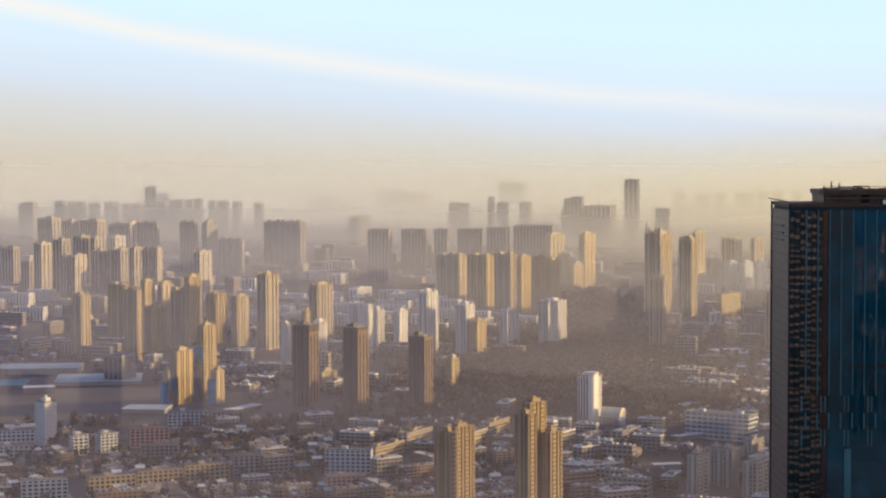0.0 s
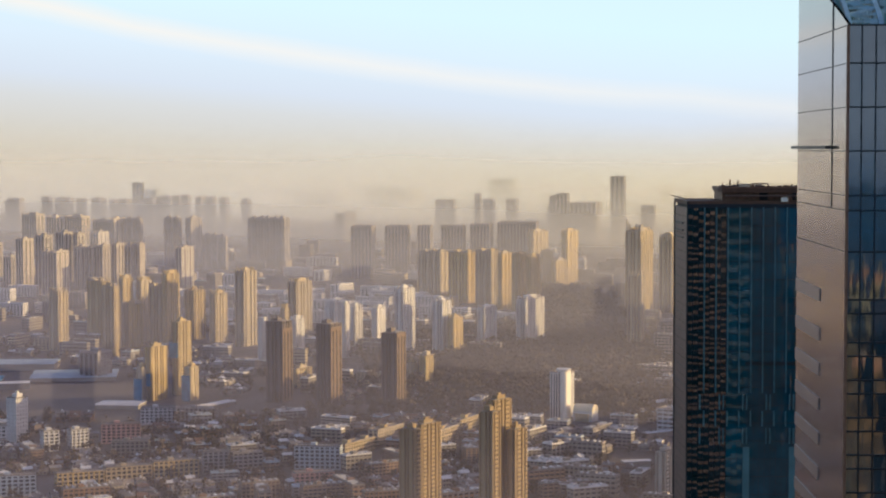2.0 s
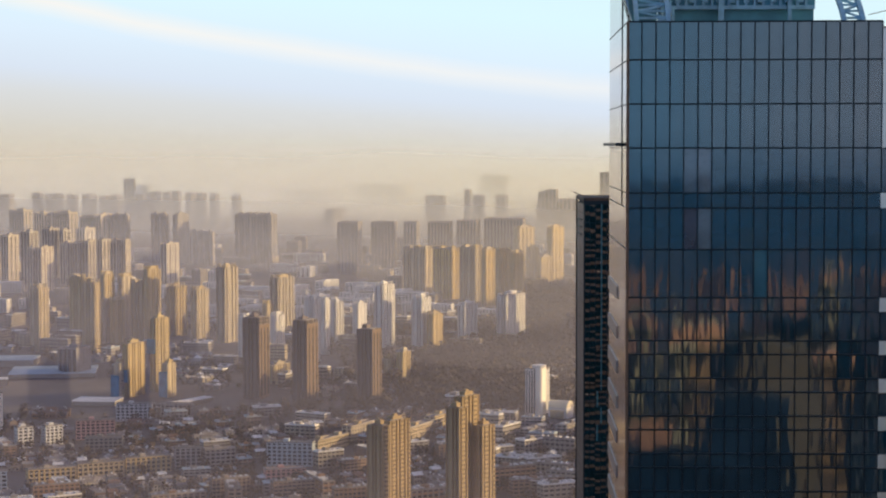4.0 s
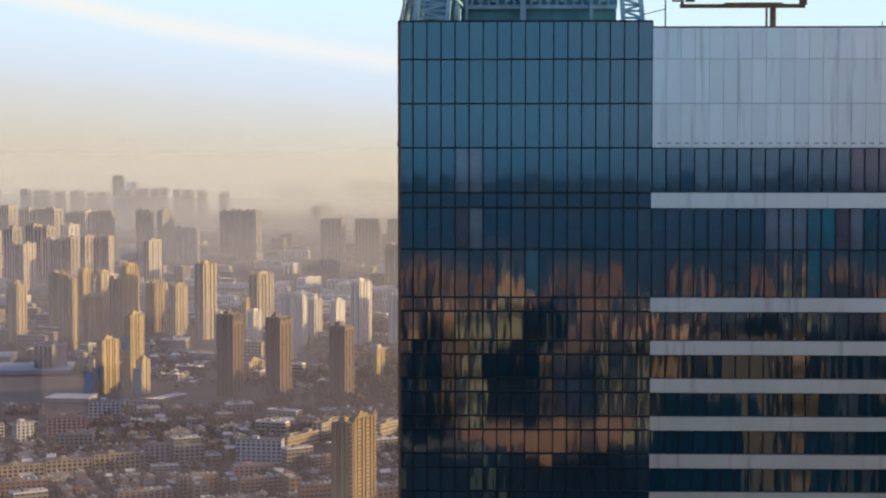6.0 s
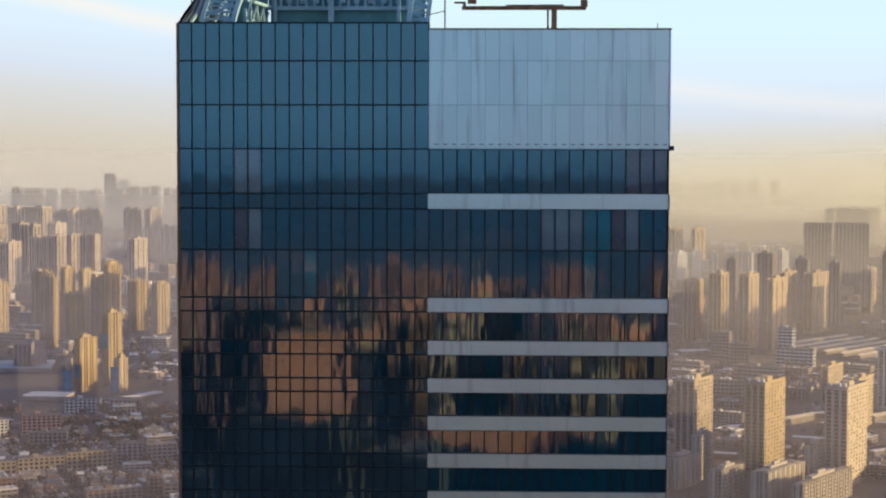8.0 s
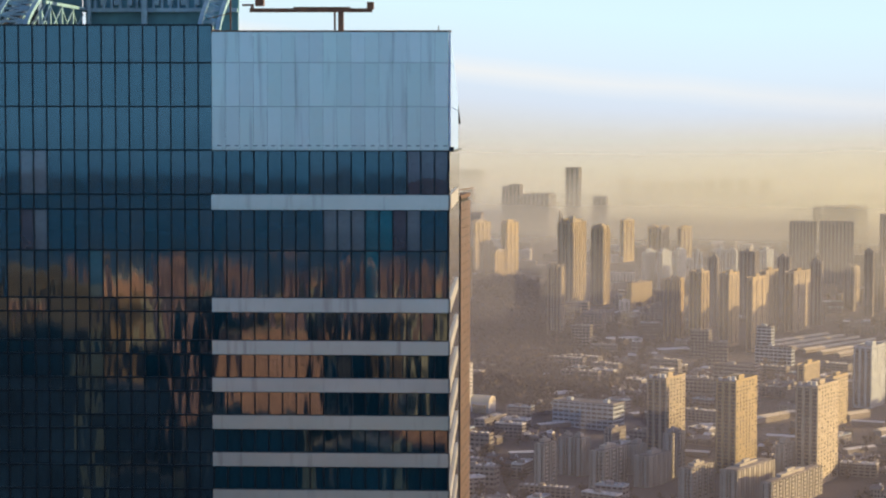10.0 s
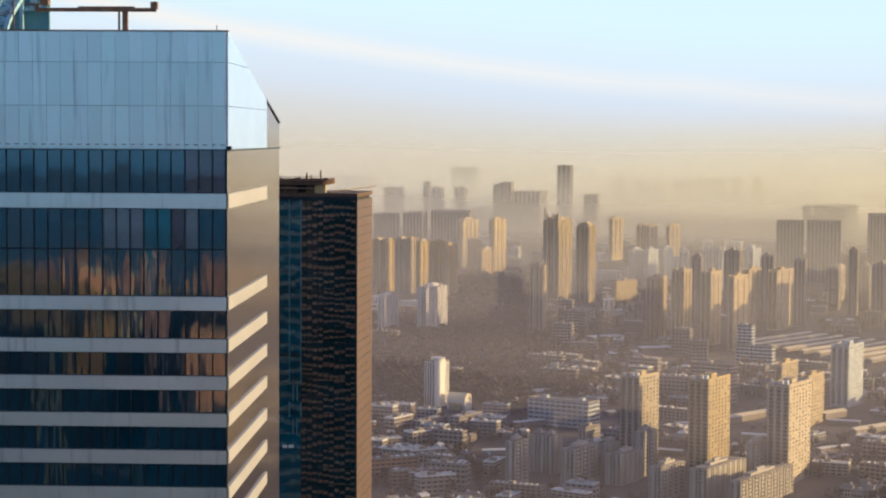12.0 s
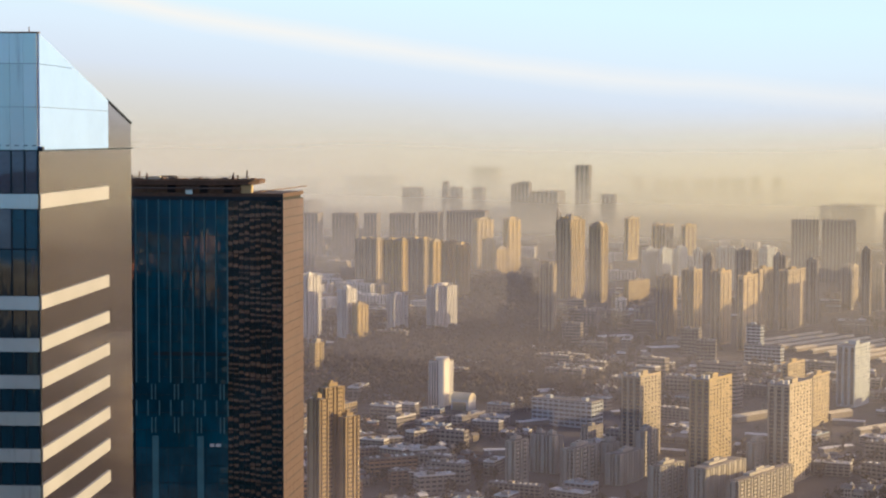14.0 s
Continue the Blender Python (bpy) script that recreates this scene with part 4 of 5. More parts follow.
estate([(-614, 2780, 28.6, 10.7, 79), (-557, 2810, 25.6, 13.5, 78), (-521, 2793, 8.7, 45.2, 79), (-484, 2771, 39.3, 11.7, 53), 
        (-405, 2817, 61.1, 28.1, 77)],
       "grey striped slab tower in haze", GREY, -14, group="striped slabs")
estate([(-988, 3513, 24.8, 22.1, 71), (-974, 3711, 18, 15.2, 64), (-952, 3730, 17, 15.2, 61), (-931, 3713, 16, 18.6, 62), (-909, 3740, 18, 18.6, 59), (-870, 3727, 17, 40, 61), 
        (-836, 3721, 13, 30, 57), (-816, 3740, 14, 30, 58), (-832, 3964, 24, 14.2, 83), (-790, 3964, 15, 14, 70), (-778, 3812, 16.7, 20.8, 56), (-750, 3780, 14, 20, 60),
        (-728, 3714, 15, 17.7, 66), (-708, 3734, 16, 17.7, 64), (-686, 3714, 14, 17.7, 67), (-641, 3620, 13, 30, 68), (-624, 3650, 12, 30, 66), (-596, 3640, 13, 26, 65),
        (-1010, 3560, 16, 20, 66), (-560, 3700, 14, 24, 60), (-326, 3342, 18.3, 82.3, 52), (-469, 4353, 104.0, 90, 42), (-301, 4455, 119.0, 90, 51)],
       "far grey tower dim in the haze", GREY, -10, group="far towers", flat=True, bay=8.0)
estate([(-143, 3464, 36.4, 22.0, 70), (-59, 3455, 19.7, 24.4, 71), (-15, 3459, 19.7, 32.7, 71), (-81, 3490, 11.1, 17.8, 80), 
        (57, 3205, 11.2, 20.9, 90), (74, 3210, 20.3, 29.2, 94), (117, 3248, 46.8, 90, 76), (182, 3364, 25.4, 35.1, 118), 
        (223, 3165, 23.0, 33.2, 75)],
       "far grey tower dim in the haze", GREY, -10, group="far towers", flat=True, bay=8.0)
estate([(305, 3743, 19.9, 48.5, 78), (346, 3675, 23.0, 47.7, 77), (382, 3680, 19.6, 57.2, 77), (435, 3717, 36.0, 48.3, 75), 
        (473, 3711, 19.8, 38.6, 79), (505, 3715, 22.1, 38.7, 79), (542, 3721, 18.7, 38.8, 80), (594, 3781, 18.9, 49.3, 77), 
        (367, 3636, 129.9, 90, 55), (574, 2991, 14.2, 63.1, 69), (629, 3036, 72.0, 80.0, 68), (-34, 4624, 65.3, 36.6, 67), 
        (55, 3309, 10.6, 16.9, 67)],
       "far tower dim in the haze", GREY, -10, group="far towers", flat=True, bay=8.0)
estate([(242, 1909, 10.4, 31.1, 68), (269, 1902, 15.1, 20.4, 77), (298, 1871, 12.1, 28.1, 79), (323, 1836, 7, 37.3, 79), 
        (355, 1969, 7, 37.3, 71), (390, 1990, 11.2, 50.8, 68), (495, 2208, 7, 14.4, 49)],
       "tan apartment tower with narrow dark windows", TAN, -30, group="golden towers", strips=True)
estate([(244, 2759, 7, 36.2, 64), (279, 2687, 7, 24.9, 60), (294, 2687, 7, 27.1, 59), (327, 2698, 7, 37.7, 58)],
       "hazy golden tower with a lit side", CREAM, -30, group="golden towers", strips=True)
estate([(249, 2374, 7, 38.7, 52), (270, 2376, 7.3, 39.6, 52), (294, 2414, 7, 36.6, 50), (352, 2360, 28.0, 9.8, 55), 
        (409, 2398, 12.1, 34.0, 53), (313, 2357, 11.2, 9.3, 53)],
       "pale grey tower row with white roofs", PALE_BLUE, -24, group="pale towers", bay=4.5)
estate([(349, 2101, 19.3, 20.3, 79), (298, 2025, 11.8, 10.3, 80), (386, 2069, 15.5, 9.5, 76), (419, 2036, 13.9, 9, 75), 
        (494, 2109, 10.7, 9, 80), (480, 2160, 12.4, 14.0, 55), (515, 2150, 14.5, 14.8, 57), (523, 2083, 14.7, 44.3, 66)],
       "slim grey-brown tower mostly in shade", GREY, -24, group="shaded slim towers")
estate([(474, 2498, 37.8, 26.8, 82), (517, 2473, 46.2, 39.8, 84), (605, 2536, 27.7, 67.9, 89)],
       "grey slab tower in golden haze", GREY, -8, group="grey slabs", flat=True)
# unseen row beyond the view, added only to cast shade on the golden towers
estate([(578, 1893, 22, 34, 84), (606, 1936, 20, 34, 88), (592, 1978, 22, 34, 84), (622, 2022, 24, 34, 88), (604, 2066, 22, 34, 84)],
       "tan apartment tower with narrow dark windows", TAN, -30, group="golden towers", strips=True)
block("apartment_block", "low cream block with a wide sunlit wall", "building", "", 223, 2178, 7, 41.7, 33, -40, CREAM, bays=2)
estate([(182, 1292, 16.6, 35.0, 68), (234, 1267, 16.5, 41.1, 71), (290, 1233, 17.3, 43.3, 74)],
       "sunlit cream tower with dark stair slots and white roof tanks", CREAM, -30, group="three cream towers", strips=True)
estate([(-37, 1068, 7, 19.0, 99), (-43, 1042, 11.3, 9, 96), (-25, 1065, 7, 14.1, 80), (-87, 1120, 7, 22.5, 72), (-96, 1068, 13.3, 9, 79)],
       "golden-brown tower with close rows of balconies", GOLD, -36, group="balcony towers", bay=3.5)
estate([(86, 1203, 8.3, 19.2, 35), (108, 1241, 22.3, 12.2, 31), (133, 1212, 12.0, 37.2, 29), (145, 1341, 7, 22.4, 17), 
        (157, 1249, 7, 17.2, 24), (166, 1217, 12.8, 35.6, 24), (194, 1171, 10.5, 36.6, 26), (231, 1174, 13.9, 63.9, 26), 
        (261, 1160, 8.7, 90, 23), (264, 1216, 7, 21.6, 33), (184, 1242, 7, 23.9, 35)],
       "grey mid-rise slab with many bays and lit end", PALE, -32, group="mid-rise slabs", bay=3.5)
for x, y, w, d, h, turn, wall, label in ((323, 1761, 15.8, 9, 37, -30, PALE_BLUE, "pale blue office slab with dark windows"),
                                            (331, 1749, 39.4, 9.0, 18, -30, PALE_BLUE, "pale blue office block with ribbon windows"),
                                            (264, 1516, 39.3, 13.7, 38, -30, GREY, "grey long office block with dark windows"),
                                            (335, 1558, 7, 39.6, 33, -30, CREAM, "cream corner block with dark windows"),
                                            (385, 1528, 17.0, 38.2, 55, -30, PALE_BLUE, "pale blue tower with a lit end"),
                                            (126, 1404, 57.4, 19.8, 22, -30, PALE_BLUE, "long blue-striped office slab with a lit end"),
                                            (340, 1438, 7, 36.8, 43, -30, CREAM, "cream block with a sunlit side"),
                                            (-443, 1697, 21.0, 28.5, 28, -18, GREY, "grey-brown office block with a lit end wall")):
    if d > w and h > 22:
        strip_tower("apartment_tower", label, "building", "", x, y, w, d, h, turn, wall, strips=max(1, round(w / 5)), tanks=False)
    else:
        block("office_block", label, "building", "", x, y, w, d, max(h, 9), turn, wall, storey=3.5, bays=max(3, round(w / 5)), pier=0.16, proud=0.25)
    used.append((x, y, math.hypot(w, d) * .5 + 3))


for x, y, w, d, h, turn, wall, label in ((-470, 1392, 38, 11, 13, 14, WHITE, "white hospital wing with sunlit windows"),
                                         (-462, 1345, 36, 11, 10, 14, WHITE, "white low wing with a sunlit front"),
                                         (-408, 1354, 13, 10, 17, 32, WHITE, "white flats with stacked sunlit balconies"),
                                         (-387, 1364, 15, 10, 16, 36, WHITE, "white flats with stacked sunlit balconies"),
                                         (-355, 1384, 32, 10, 16, 13, OCHRE, "long orange-brown walk-up flats"),
                                         (-354, 1222, 36, 9, 13, 27, TAN, "sunlit tan flats in a long row"),
                                         (-321, 1240, 36, 9, 13, 27, TAN, "sunlit tan flats in a long row"),
                                         (-288, 1258, 36, 9, 13, 27, TAN, "sunlit tan flats in a long row"),
                                         (-400, 1202, 34, 9, 15, 16, PALE_BLUE, "pale blue flats with stair bays"),
                                         (-337, 1462, 31, 11, 14, 6, WHITE, "white flats with ribbon balconies"),
                                         (-305, 1475, 35, 13, 10, -3, GREY, "grey hall with a flat roof"),
                                         (-178, 1275, 36, 12, 18, -5, PALE_BLUE, "pale blue school block with white bands"),
                                         (-177, 1222, 30, 10, 11, 18, OCHRE, "orange-brown walk-up flats with balconies"),
                                         (-152, 1312, 46, 9, 12, 63, TAN, "sunlit flats along a lane"),
                                         (-130, 1355, 42, 9, 12, 63, TAN, "sunlit flats along a lane"),
                                         (-83, 1348, 42, 9, 12, 66, TAN, "sunlit flats along a lane"),
                                         (-65, 1388, 42, 9, 11, 66, CREAM, "sunlit flats along a lane"),
                                         (-258, 1269, 20, 10, 17, 14, GREY, "grey short flats with balconies"),
                                         (-234, 1272, 24, 10, 15, 22, GREY, "grey short flats with balconies"),
                                         (-337, 1333, 30, 10, 12, 8, PLASTER, "pale walk-up flats among the houses")):
    block("apartment_block", label, "building", "", x, y, w, d, h, turn, wall, storey=2.9, bays=max(3, round(w / 4)), pier=0.34, proud=0.3, sill=.4)
    used.append((x, y, math.hypot(w, d) * .36))


def white_hotel():
    e = block("white_tower", "white tower with a rounded sunlit front and blank end wall", "building", "", 17, 1446, 14, 17, 39, -30, WHITE, storey=3.2, bays=4, pier=.5)
    # end wall and round front take the brighter white for their sunlit look
    part("end_wall", Build().box(6.9, -8.0, 0, 7.6, 2.0, 40.5), LIT_WHITE, e, "end wall with sunlight put into its brighter white")
    for k in range(4):
        part("stair_strip", Build().box(-6.0 + k * 2.6, -9.1, 1, -4.9 + k * 2.6, -8.6, 37.6), SLATE, e, "dark slate window strip on the shaded front")
        part("rib", Build().box(-4.7 + k * 2.6, -9.5, 0, -4.1 + k * 2.6, -8.6, 38.6), WHITE, e)
    ring = [(3.4 + 6.4 * math.cos(math.pi * k / 8), -3.5 + 6.4 * math.sin(math.pi * k / 8)) for k in range(16)]
    part("round_front", Build().prism([(5.6 + 3.0 * math.cos(math.pi * k / 8), -6.6 + 3.0 * math.sin(math.pi * k / 8)) for k in range(16)], 0, 40), LIT_WHITE, e, "rounded white stair front")
    part("crown_disc", Build().prism(ring, 41.4, 42.6).prism([(3.4 + (x - 3.4) * .8, -3.5 + (y + 3.5) * .8) for x, y in ring], 39.0, 41.5), WHITE, e, "round white roof crown")
    d = thing("domed_hall", "low hall with a pale vaulted roof beside the white tower", "hall", m=pose(37, 1436, land(1436, 37) + .6, 0, 0, -28) @ Matrix.Diagonal((.68, .7, .95, 1)))
    part("walls", Build().box(-13, -9, -.6, 13, 9, 9), WHITE, d)
    part("porch", Build().box(-9, -12, -.6, 9, -9, 6).box(-10, -12.6, 6, 10, -8.9, 6.8), CREAM, d)
    roof = Build()
    for k in range(8):
        a0, a1 = math.pi * k / 8, math.pi * (k + 1) / 8
        roof.quad((-13.3, -9.3 * math.cos(a0), 9 + 6 * math.sin(a0)), (13.3, -9.3 * math.cos(a0), 9 + 6 * math.sin(a0)),
                  (13.3, -9.3 * math.cos(a1), 9 + 6 * math.sin(a1)), (-13.3, -9.3 * math.cos(a1), 9 + 6 * math.sin(a1)))
    roof.quad(*[(13.3, -9.3 * math.cos(math.pi * k / 8), 9 + 6 * math.sin(math.pi * k / 8)) for k in range(9)])
    roof.quad(*[(-13.3, -9.3 * math.cos(math.pi * k / 8), 9 + 6 * math.sin(math.pi * k / 8)) for k in range(8, -1, -1)])
    part("vault", roof, ROOF_GOLD, d, "pale vaulted roof")
    c = block("white_tower", "slim white tower with a small roof turret", "building", "", -445, 1394, 11, 13, 37, -30, WHITE, storey=3.4, bays=3, pier=.7)
    part("turret", Build().box(-3, -3, 37, 3, 3, 40).prism([(-3.2, -3.2), (3.2, -3.2), (3.2, 3.2), (-3.2, 3.2)], 40, 40.4).box(-1, -1, 40.4, 1, 1, 42.5), WHITE, c)
    used.extend(((17, 1446, 18), (37, 1436, 20), (-445, 1394, 14)))


white_hotel()


def shed(x, y, w, d, h, turn, roof, label):
    e = thing("warehouse", label, "warehouse", "sheds", pose(x, y, land(y, x), 0, 0, turn))
    part("walls", Build().box(-w / 2, -d / 2, 0, w / 2, d / 2, h), PLASTER, e)
    n = max(1, round(d / 8))
    for k in range(n):
        y0, y1 = -d / 2 + k * d / n - .3, -d / 2 + (k + 1) * d / n + .3
        ym = (y0 + y1) / 2
        q = Build()
        q.v = [(sx * (w / 2 + .5), yy, z) for sx in (-1, 1) for yy, z in ((y0, h), (ym, h + (2.0 if roof is ROOF_GOLD else 1.1)), (y1, h))]
        q.f = [(0, 3, 4, 1), (1, 4, 5, 2), (0, 1, 2), (3, 5, 4), (0, 2, 5, 3)]
        part("roof_ridge", q, roof, e)
    used.append((x, y, max(w, d) * .55))
    return e


for x, y, w, d, h, turn, roof, label in ((-540, 1762, 84, 44, 7, 4, ROOF_BLUE, "long workshop shed with a pale blue sheet roof"),
                                         (-566, 1668, 70, 40, 5, 10, SHEET_BLUE, "workshop shed with a bright blue sheet roof"),
                                         (-512, 1642, 30, 14, 6, 15, ROOF_PALE, "narrow shed with a white sheet roof"),
                                         (-466, 1706, 84, 66, 4, 9, ROOF_BLUE, "wide low shed with a pale blue sheet roof"),
                                         (-386, 1540, 40, 30, 4, -4, ROOF_PALE, "low shed with a pale grey roof"),
                                         (-303, 1505, 78, 12, 6, 62, ROOF_PALE, "long low shed with a pale grey roof")):
    shed(x, y, w, d, h, turn, roof, label)
for x, y, w, d, h, turn, roof, label in ((285, 1452, 48, 8, 5, 46, ROOF_GOLD, "long low hall with a sunlit roof edge"),
                                         (362, 1464, 30, 8, 6, 43, ROOF_GOLD, "long low hall with a sunlit roof edge"),
                                         (385, 1407, 52, 8, 5, 43, ROOF_GOLD, "long low hall with a sunlit roof edge"),
                                         (124, 1514, 10, 10, 5, 21, ROOF_PALE, "small hall with a white roof"),
                                         (112, 1524, 46, 16, 5, 35, ROOF_PALE, "low hall with a pale grey roof"),
                                         (233, 1812, 34, 14, 5, 20, ROOF_PALE, "low hall with a pale grey roof"),
                                         (184, 1878, 36, 18, 6, 23, ROOF_PALE, "low hall with a pale grey roof")):
    shed(x, y, w, d, h, turn, roof, label)
for k in range(9):
    u = 20 * (k - 4)
    shed(432 - u * math.sin(radians(50)), 1850 + u * math.cos(radians(50)), 150, 7, 3.4, 50, ROOF_GOLD, "long market hall with a pale sunlit roof ridge")
for k in range(12):
    shed(70 + 27 * (k * 5 % 12), 1290 + 21 * k, 22 + 5 * (k % 3), 7, 4, (14, -20, 35)[k % 3], ROOF_PALE, "small shed with a pale sheet roof")
used.extend(((-480, 1590, 75), (-420, 1610, 80), (-350, 1530, 45), (-520, 1560, 80), (25, 1690, 65), (-40, 1600, 60), (50, 1840, 55), (60, 2000, 60), (50, 1920, 50), (55, 2090, 62), (48, 2200, 66), (50, 2320, 66), (70, 2420, 50)))


# ---- low streets of flats ----
templates = []
rng = random.Random(21)
for k, (w, d, h, wall) in enumerate(((32, 9, 13, PLASTER), (40, 9, 13, BRICK), (26, 9, 12, PLASTER), (20, 10, 10, GREY), (34, 9, 15, CREAM),
                                     (44, 9, 13, PLASTER), (24, 13, 8, GREY), (16, 11, 6, BRICK), (36, 9, 14, BRICK), (22, 15, 24, PLASTER))):
    e = block("apartment_block", ("six-storey walk-up flats of pale plaster with balconies", "six-storey walk-up flats of brown render",
                                  "short walk-up flats of pale plaster", "small grey flats with three windows", "cream flats with seven storeys", "long row of pale walk-up flats",
                                  "low grey workshop block with flat roof", "small brown house block with flat roof", "long brown flats with seven storeys", "pale mid-rise block with flat roof")[k],
              "building", "low streets", 0, -9000 - 60 * k, w, d, h, 0, wall, bays=max(4, round(w / 4.2)), pier=0.3, proud=0.12, z=0, roof=(ROOF, ROOF, ROOF_PALE, ROOF_BLUE, ROOF, ROOF, ROOF_PALE, ROOF_BLUE, ROOF, ROOF)[k], sill=.52)
    q = Build()
    for j in range(int(w / 5)):
        x = -w / 2 + 3 + j * 5 + rng.uniform(-1, 1)
        q.box(x, rng.uniform(-3, 2), h + .05, x + 1.6, rng.uniform(2.5, 3.6), h + 1.3)
    tagged(part("rooftop_clutter", q, TANK, e, "steel water heaters on the roof"), kind="stuff")
    templates.append((e, w, d))


def courtyard(k, wall, roof):
    """A cluster of small gabled houses round a yard."""
    e = thing("courtyard_houses", "cluster of small gabled houses round a yard", "houses", "low streets", pose(0, -10000 - 50 * k, 0))
    panes, heaters = Build(), Build()
    for j in range(9):
        x, y = -12 + 11 * (j % 3) + rng.uniform(-2, 2), -9 + 8.5 * (j // 3) + rng.uniform(-1, 1)
        w, d, h = rng.uniform(3.2, 5.2), rng.uniform(2.2, 3.2), rng.uniform(3, 7)
        part("walls", Build().box(x - w, y - d, 0, x + w, y + d, h), wall, e)
        q = Build()
        q.v = [(x + sx * (w + .3), y + yy, z) for sx in (-1, 1) for yy, z in ((-d - .4, h), (0, h + 1.9), (d + .4, h))]
        q.f = [(0, 3, 4, 1), (1, 4, 5, 2), (0, 1, 2), (3, 5, 4), (0, 2, 5, 3)]
        part("gable_roof", q, roof[j % len(roof)], e)
        if j % 2:
            heaters.box(x - .4, y - .8, h + .9, x + .9, y + .6, h + 2.9).box(x + 1.6, y - d * .6, h + .3, x + 2.5, y - d * .3, h + 1.9)
        for u in (-.6, 0, .55):
            panes.box(x + u * w - .6, y - d - .05, 1.0, x + u * w + .6, y - d + .1, 2.3).box(x + w - .1, y + u * d - .5, 1.0, x + w + .05, y + u * d + .5, 2.3)
            if h > 5.4:
                panes.box(x + u * w - .6, y - d - .05, 3.8, x + u * w + .6, y - d + .1, 5.1).box(x + w - .1, y + u * d - .5, 3.8, x + w + .05, y + u * d + .5, 5.1)
    tagged(part("windows", panes, WINDOW, e, "dark small windows"), kind="stuff")
    tagged(part("rooftop_clutter", heaters, TANK, e, "pale water heaters on the roofs"), kind="stuff")
    templates.append((e, 34, 26))


for k, (wall, roof) in enumerate(((PALE, (ROOF, ROOF, BRICK, ROOF)), (BRICK, (ROOF, RUST, UMBER)), (PLASTER, (ROOF_PALE, ROOF, GREY, UMBER, ROOF)))):
    courtyard(k, wall, roof)


e = block("apartment_block", "long white low block with flat pale roof", "building", "low streets", 0, -10400, 44, 12, 14, 0, WHITE, bays=9, proud=.5, z=0, roof=ROOF_PALE)
templates.append((e, 44, 12))


def free(x, y, r):
    return all((x - a) ** 2 + (y - c) ** 2 > (r + q) ** 2 for a, c, q in used)


def streets(x0, x1, y0, y1, turn, pitch, keep, kinds, gap=6.0, margin=0.40):
    """Rows of flats along one direction, each a copy of a kind."""
    ca, sa = math.cos(radians(turn)), math.sin(radians(turn))
    cx, cy, r = (x0 + x1) / 2, (y0 + y1) / 2, math.hypot(x1 - x0, y1 - y0) / 2
    v = -r
    while v < r:
        u = -r + rng.uniform(0, 40)
        while u < r:
            e, w, d = templates[rng.choice(kinds)]
            x, y = cx + (u + w / 2) * ca - v * sa, cy + (u + w / 2) * sa + v * ca
            u += w + gap * rng.uniform(.7, 1.6)
            if not (x0 < x < x1 and y0 < y < y1) or abs(x - 20) > 130 + (y + 200) * .26 or rng.random() > keep or not free(x, y, w * margin):
                continue
            at = pose(x, y, land(y, x), 0, 0, turn + rng.gauss(0, 5) + rng.choice((0, 0, 0, 0, 90))) @ Matrix.Diagonal((rng.uniform(.8, 1.15), rng.uniform(.9, 1.2), rng.uniform(.7, 1.2), 1))
            if len(places) < 270:
                copy_thing(e, at)
            else:
                joined.append((e, at))
            places.append((x, y, w, turn))
        v += pitch * rng.uniform(.92, 1.12)


def join_stuff(name, label, category, items, swap=()):
    """One mesh of many far copies, with their materials."""
    mats, vs, fs, ids = [], [], [], []
    for e, at in items:
        for o in e.children_recursive:
            m = dict(swap).get(o.data.materials[0], o.data.materials[0])
            if m not in mats:
                mats.append(m)
            n, w = len(vs), at @ o.matrix_basis
            vs += [tuple(w @ v.co) for v in o.data.vertices]
            for p in o.data.polygons:
                fs.append(tuple(n + i for i in p.vertices))
                ids.append(mats.index(m))
    me = bpy.data.meshes.new(name)
    me.from_pydata(vs, [], fs)
    for m in mats:
        me.materials.append(m)
    me.polygons.foreach_set("material_index", ids)
    tagged(new(name, me), label, category, kind="stuff")


joined, mirrored = [], []
places = []
streets(-480, -150, 1000, 1400, 22, 22, 0.88, (10, 11, 12, 11, 10, 12, 2, 7, 8, 3))
streets(-150, 30, 1000, 1330, 30, 23, 0.84, (10, 11, 2, 1, 8, 11, 12))
streets(30, 480, 1000, 1180, -24, 23, 0.84, (0, 2, 3, 5, 6, 8, 10, 12, 11))
streets(-600, -200, 1400, 1500, 20, 24, 0.70, (3, 6, 7, 11, 10, 11, 12))
streets(-60, 95, 1180, 1385, -26, 22, 0.86, (0, 2, 10, 11, 12, 5))
streets(-200, 90, 1330, 1450, -20, 26, 0.66, (3, 6, 7, 2, 11, 12))
streets(90, 560, 1180, 1700, -28, 25, 0.74, (0, 2, 3, 5, 6, 10, 11, 12, 12))
streets(-760, 60, 1490, 2100, -16, 34, 0.50, (0, 2, 3, 4, 6, 10, 12))
streets(60, 700, 1700, 2250, -14, 34, 0.56, (0, 2, 3, 4, 9, 10, 12))
streets(-400, -110, 2120, 2420, -20, 34, 0.85, (13, 13, 5, 13), gap=10)
streets(-1000, 900, 2100, 3000, -15, 50, 0.55, (0, 4, 5, 3, 9, 13, 13), gap=16)


# ---- farther towers, thinning into the haze ----
far = []
for k, (w, d, h, wall) in enumerate(((24, 20, 70, PLASTER), (30, 16, 58, CREAM), (22, 22, 84, GREY), (46, 14, 52, GREY), (26, 20, 96, PLASTER))):
    far.append(bayed_tower("apartment_tower", "hazy apartment tower far off in the city", "building", "far towers", 0, -9700 - 80 * k, w, d, h, 0, wall, bays=4, windows=False))
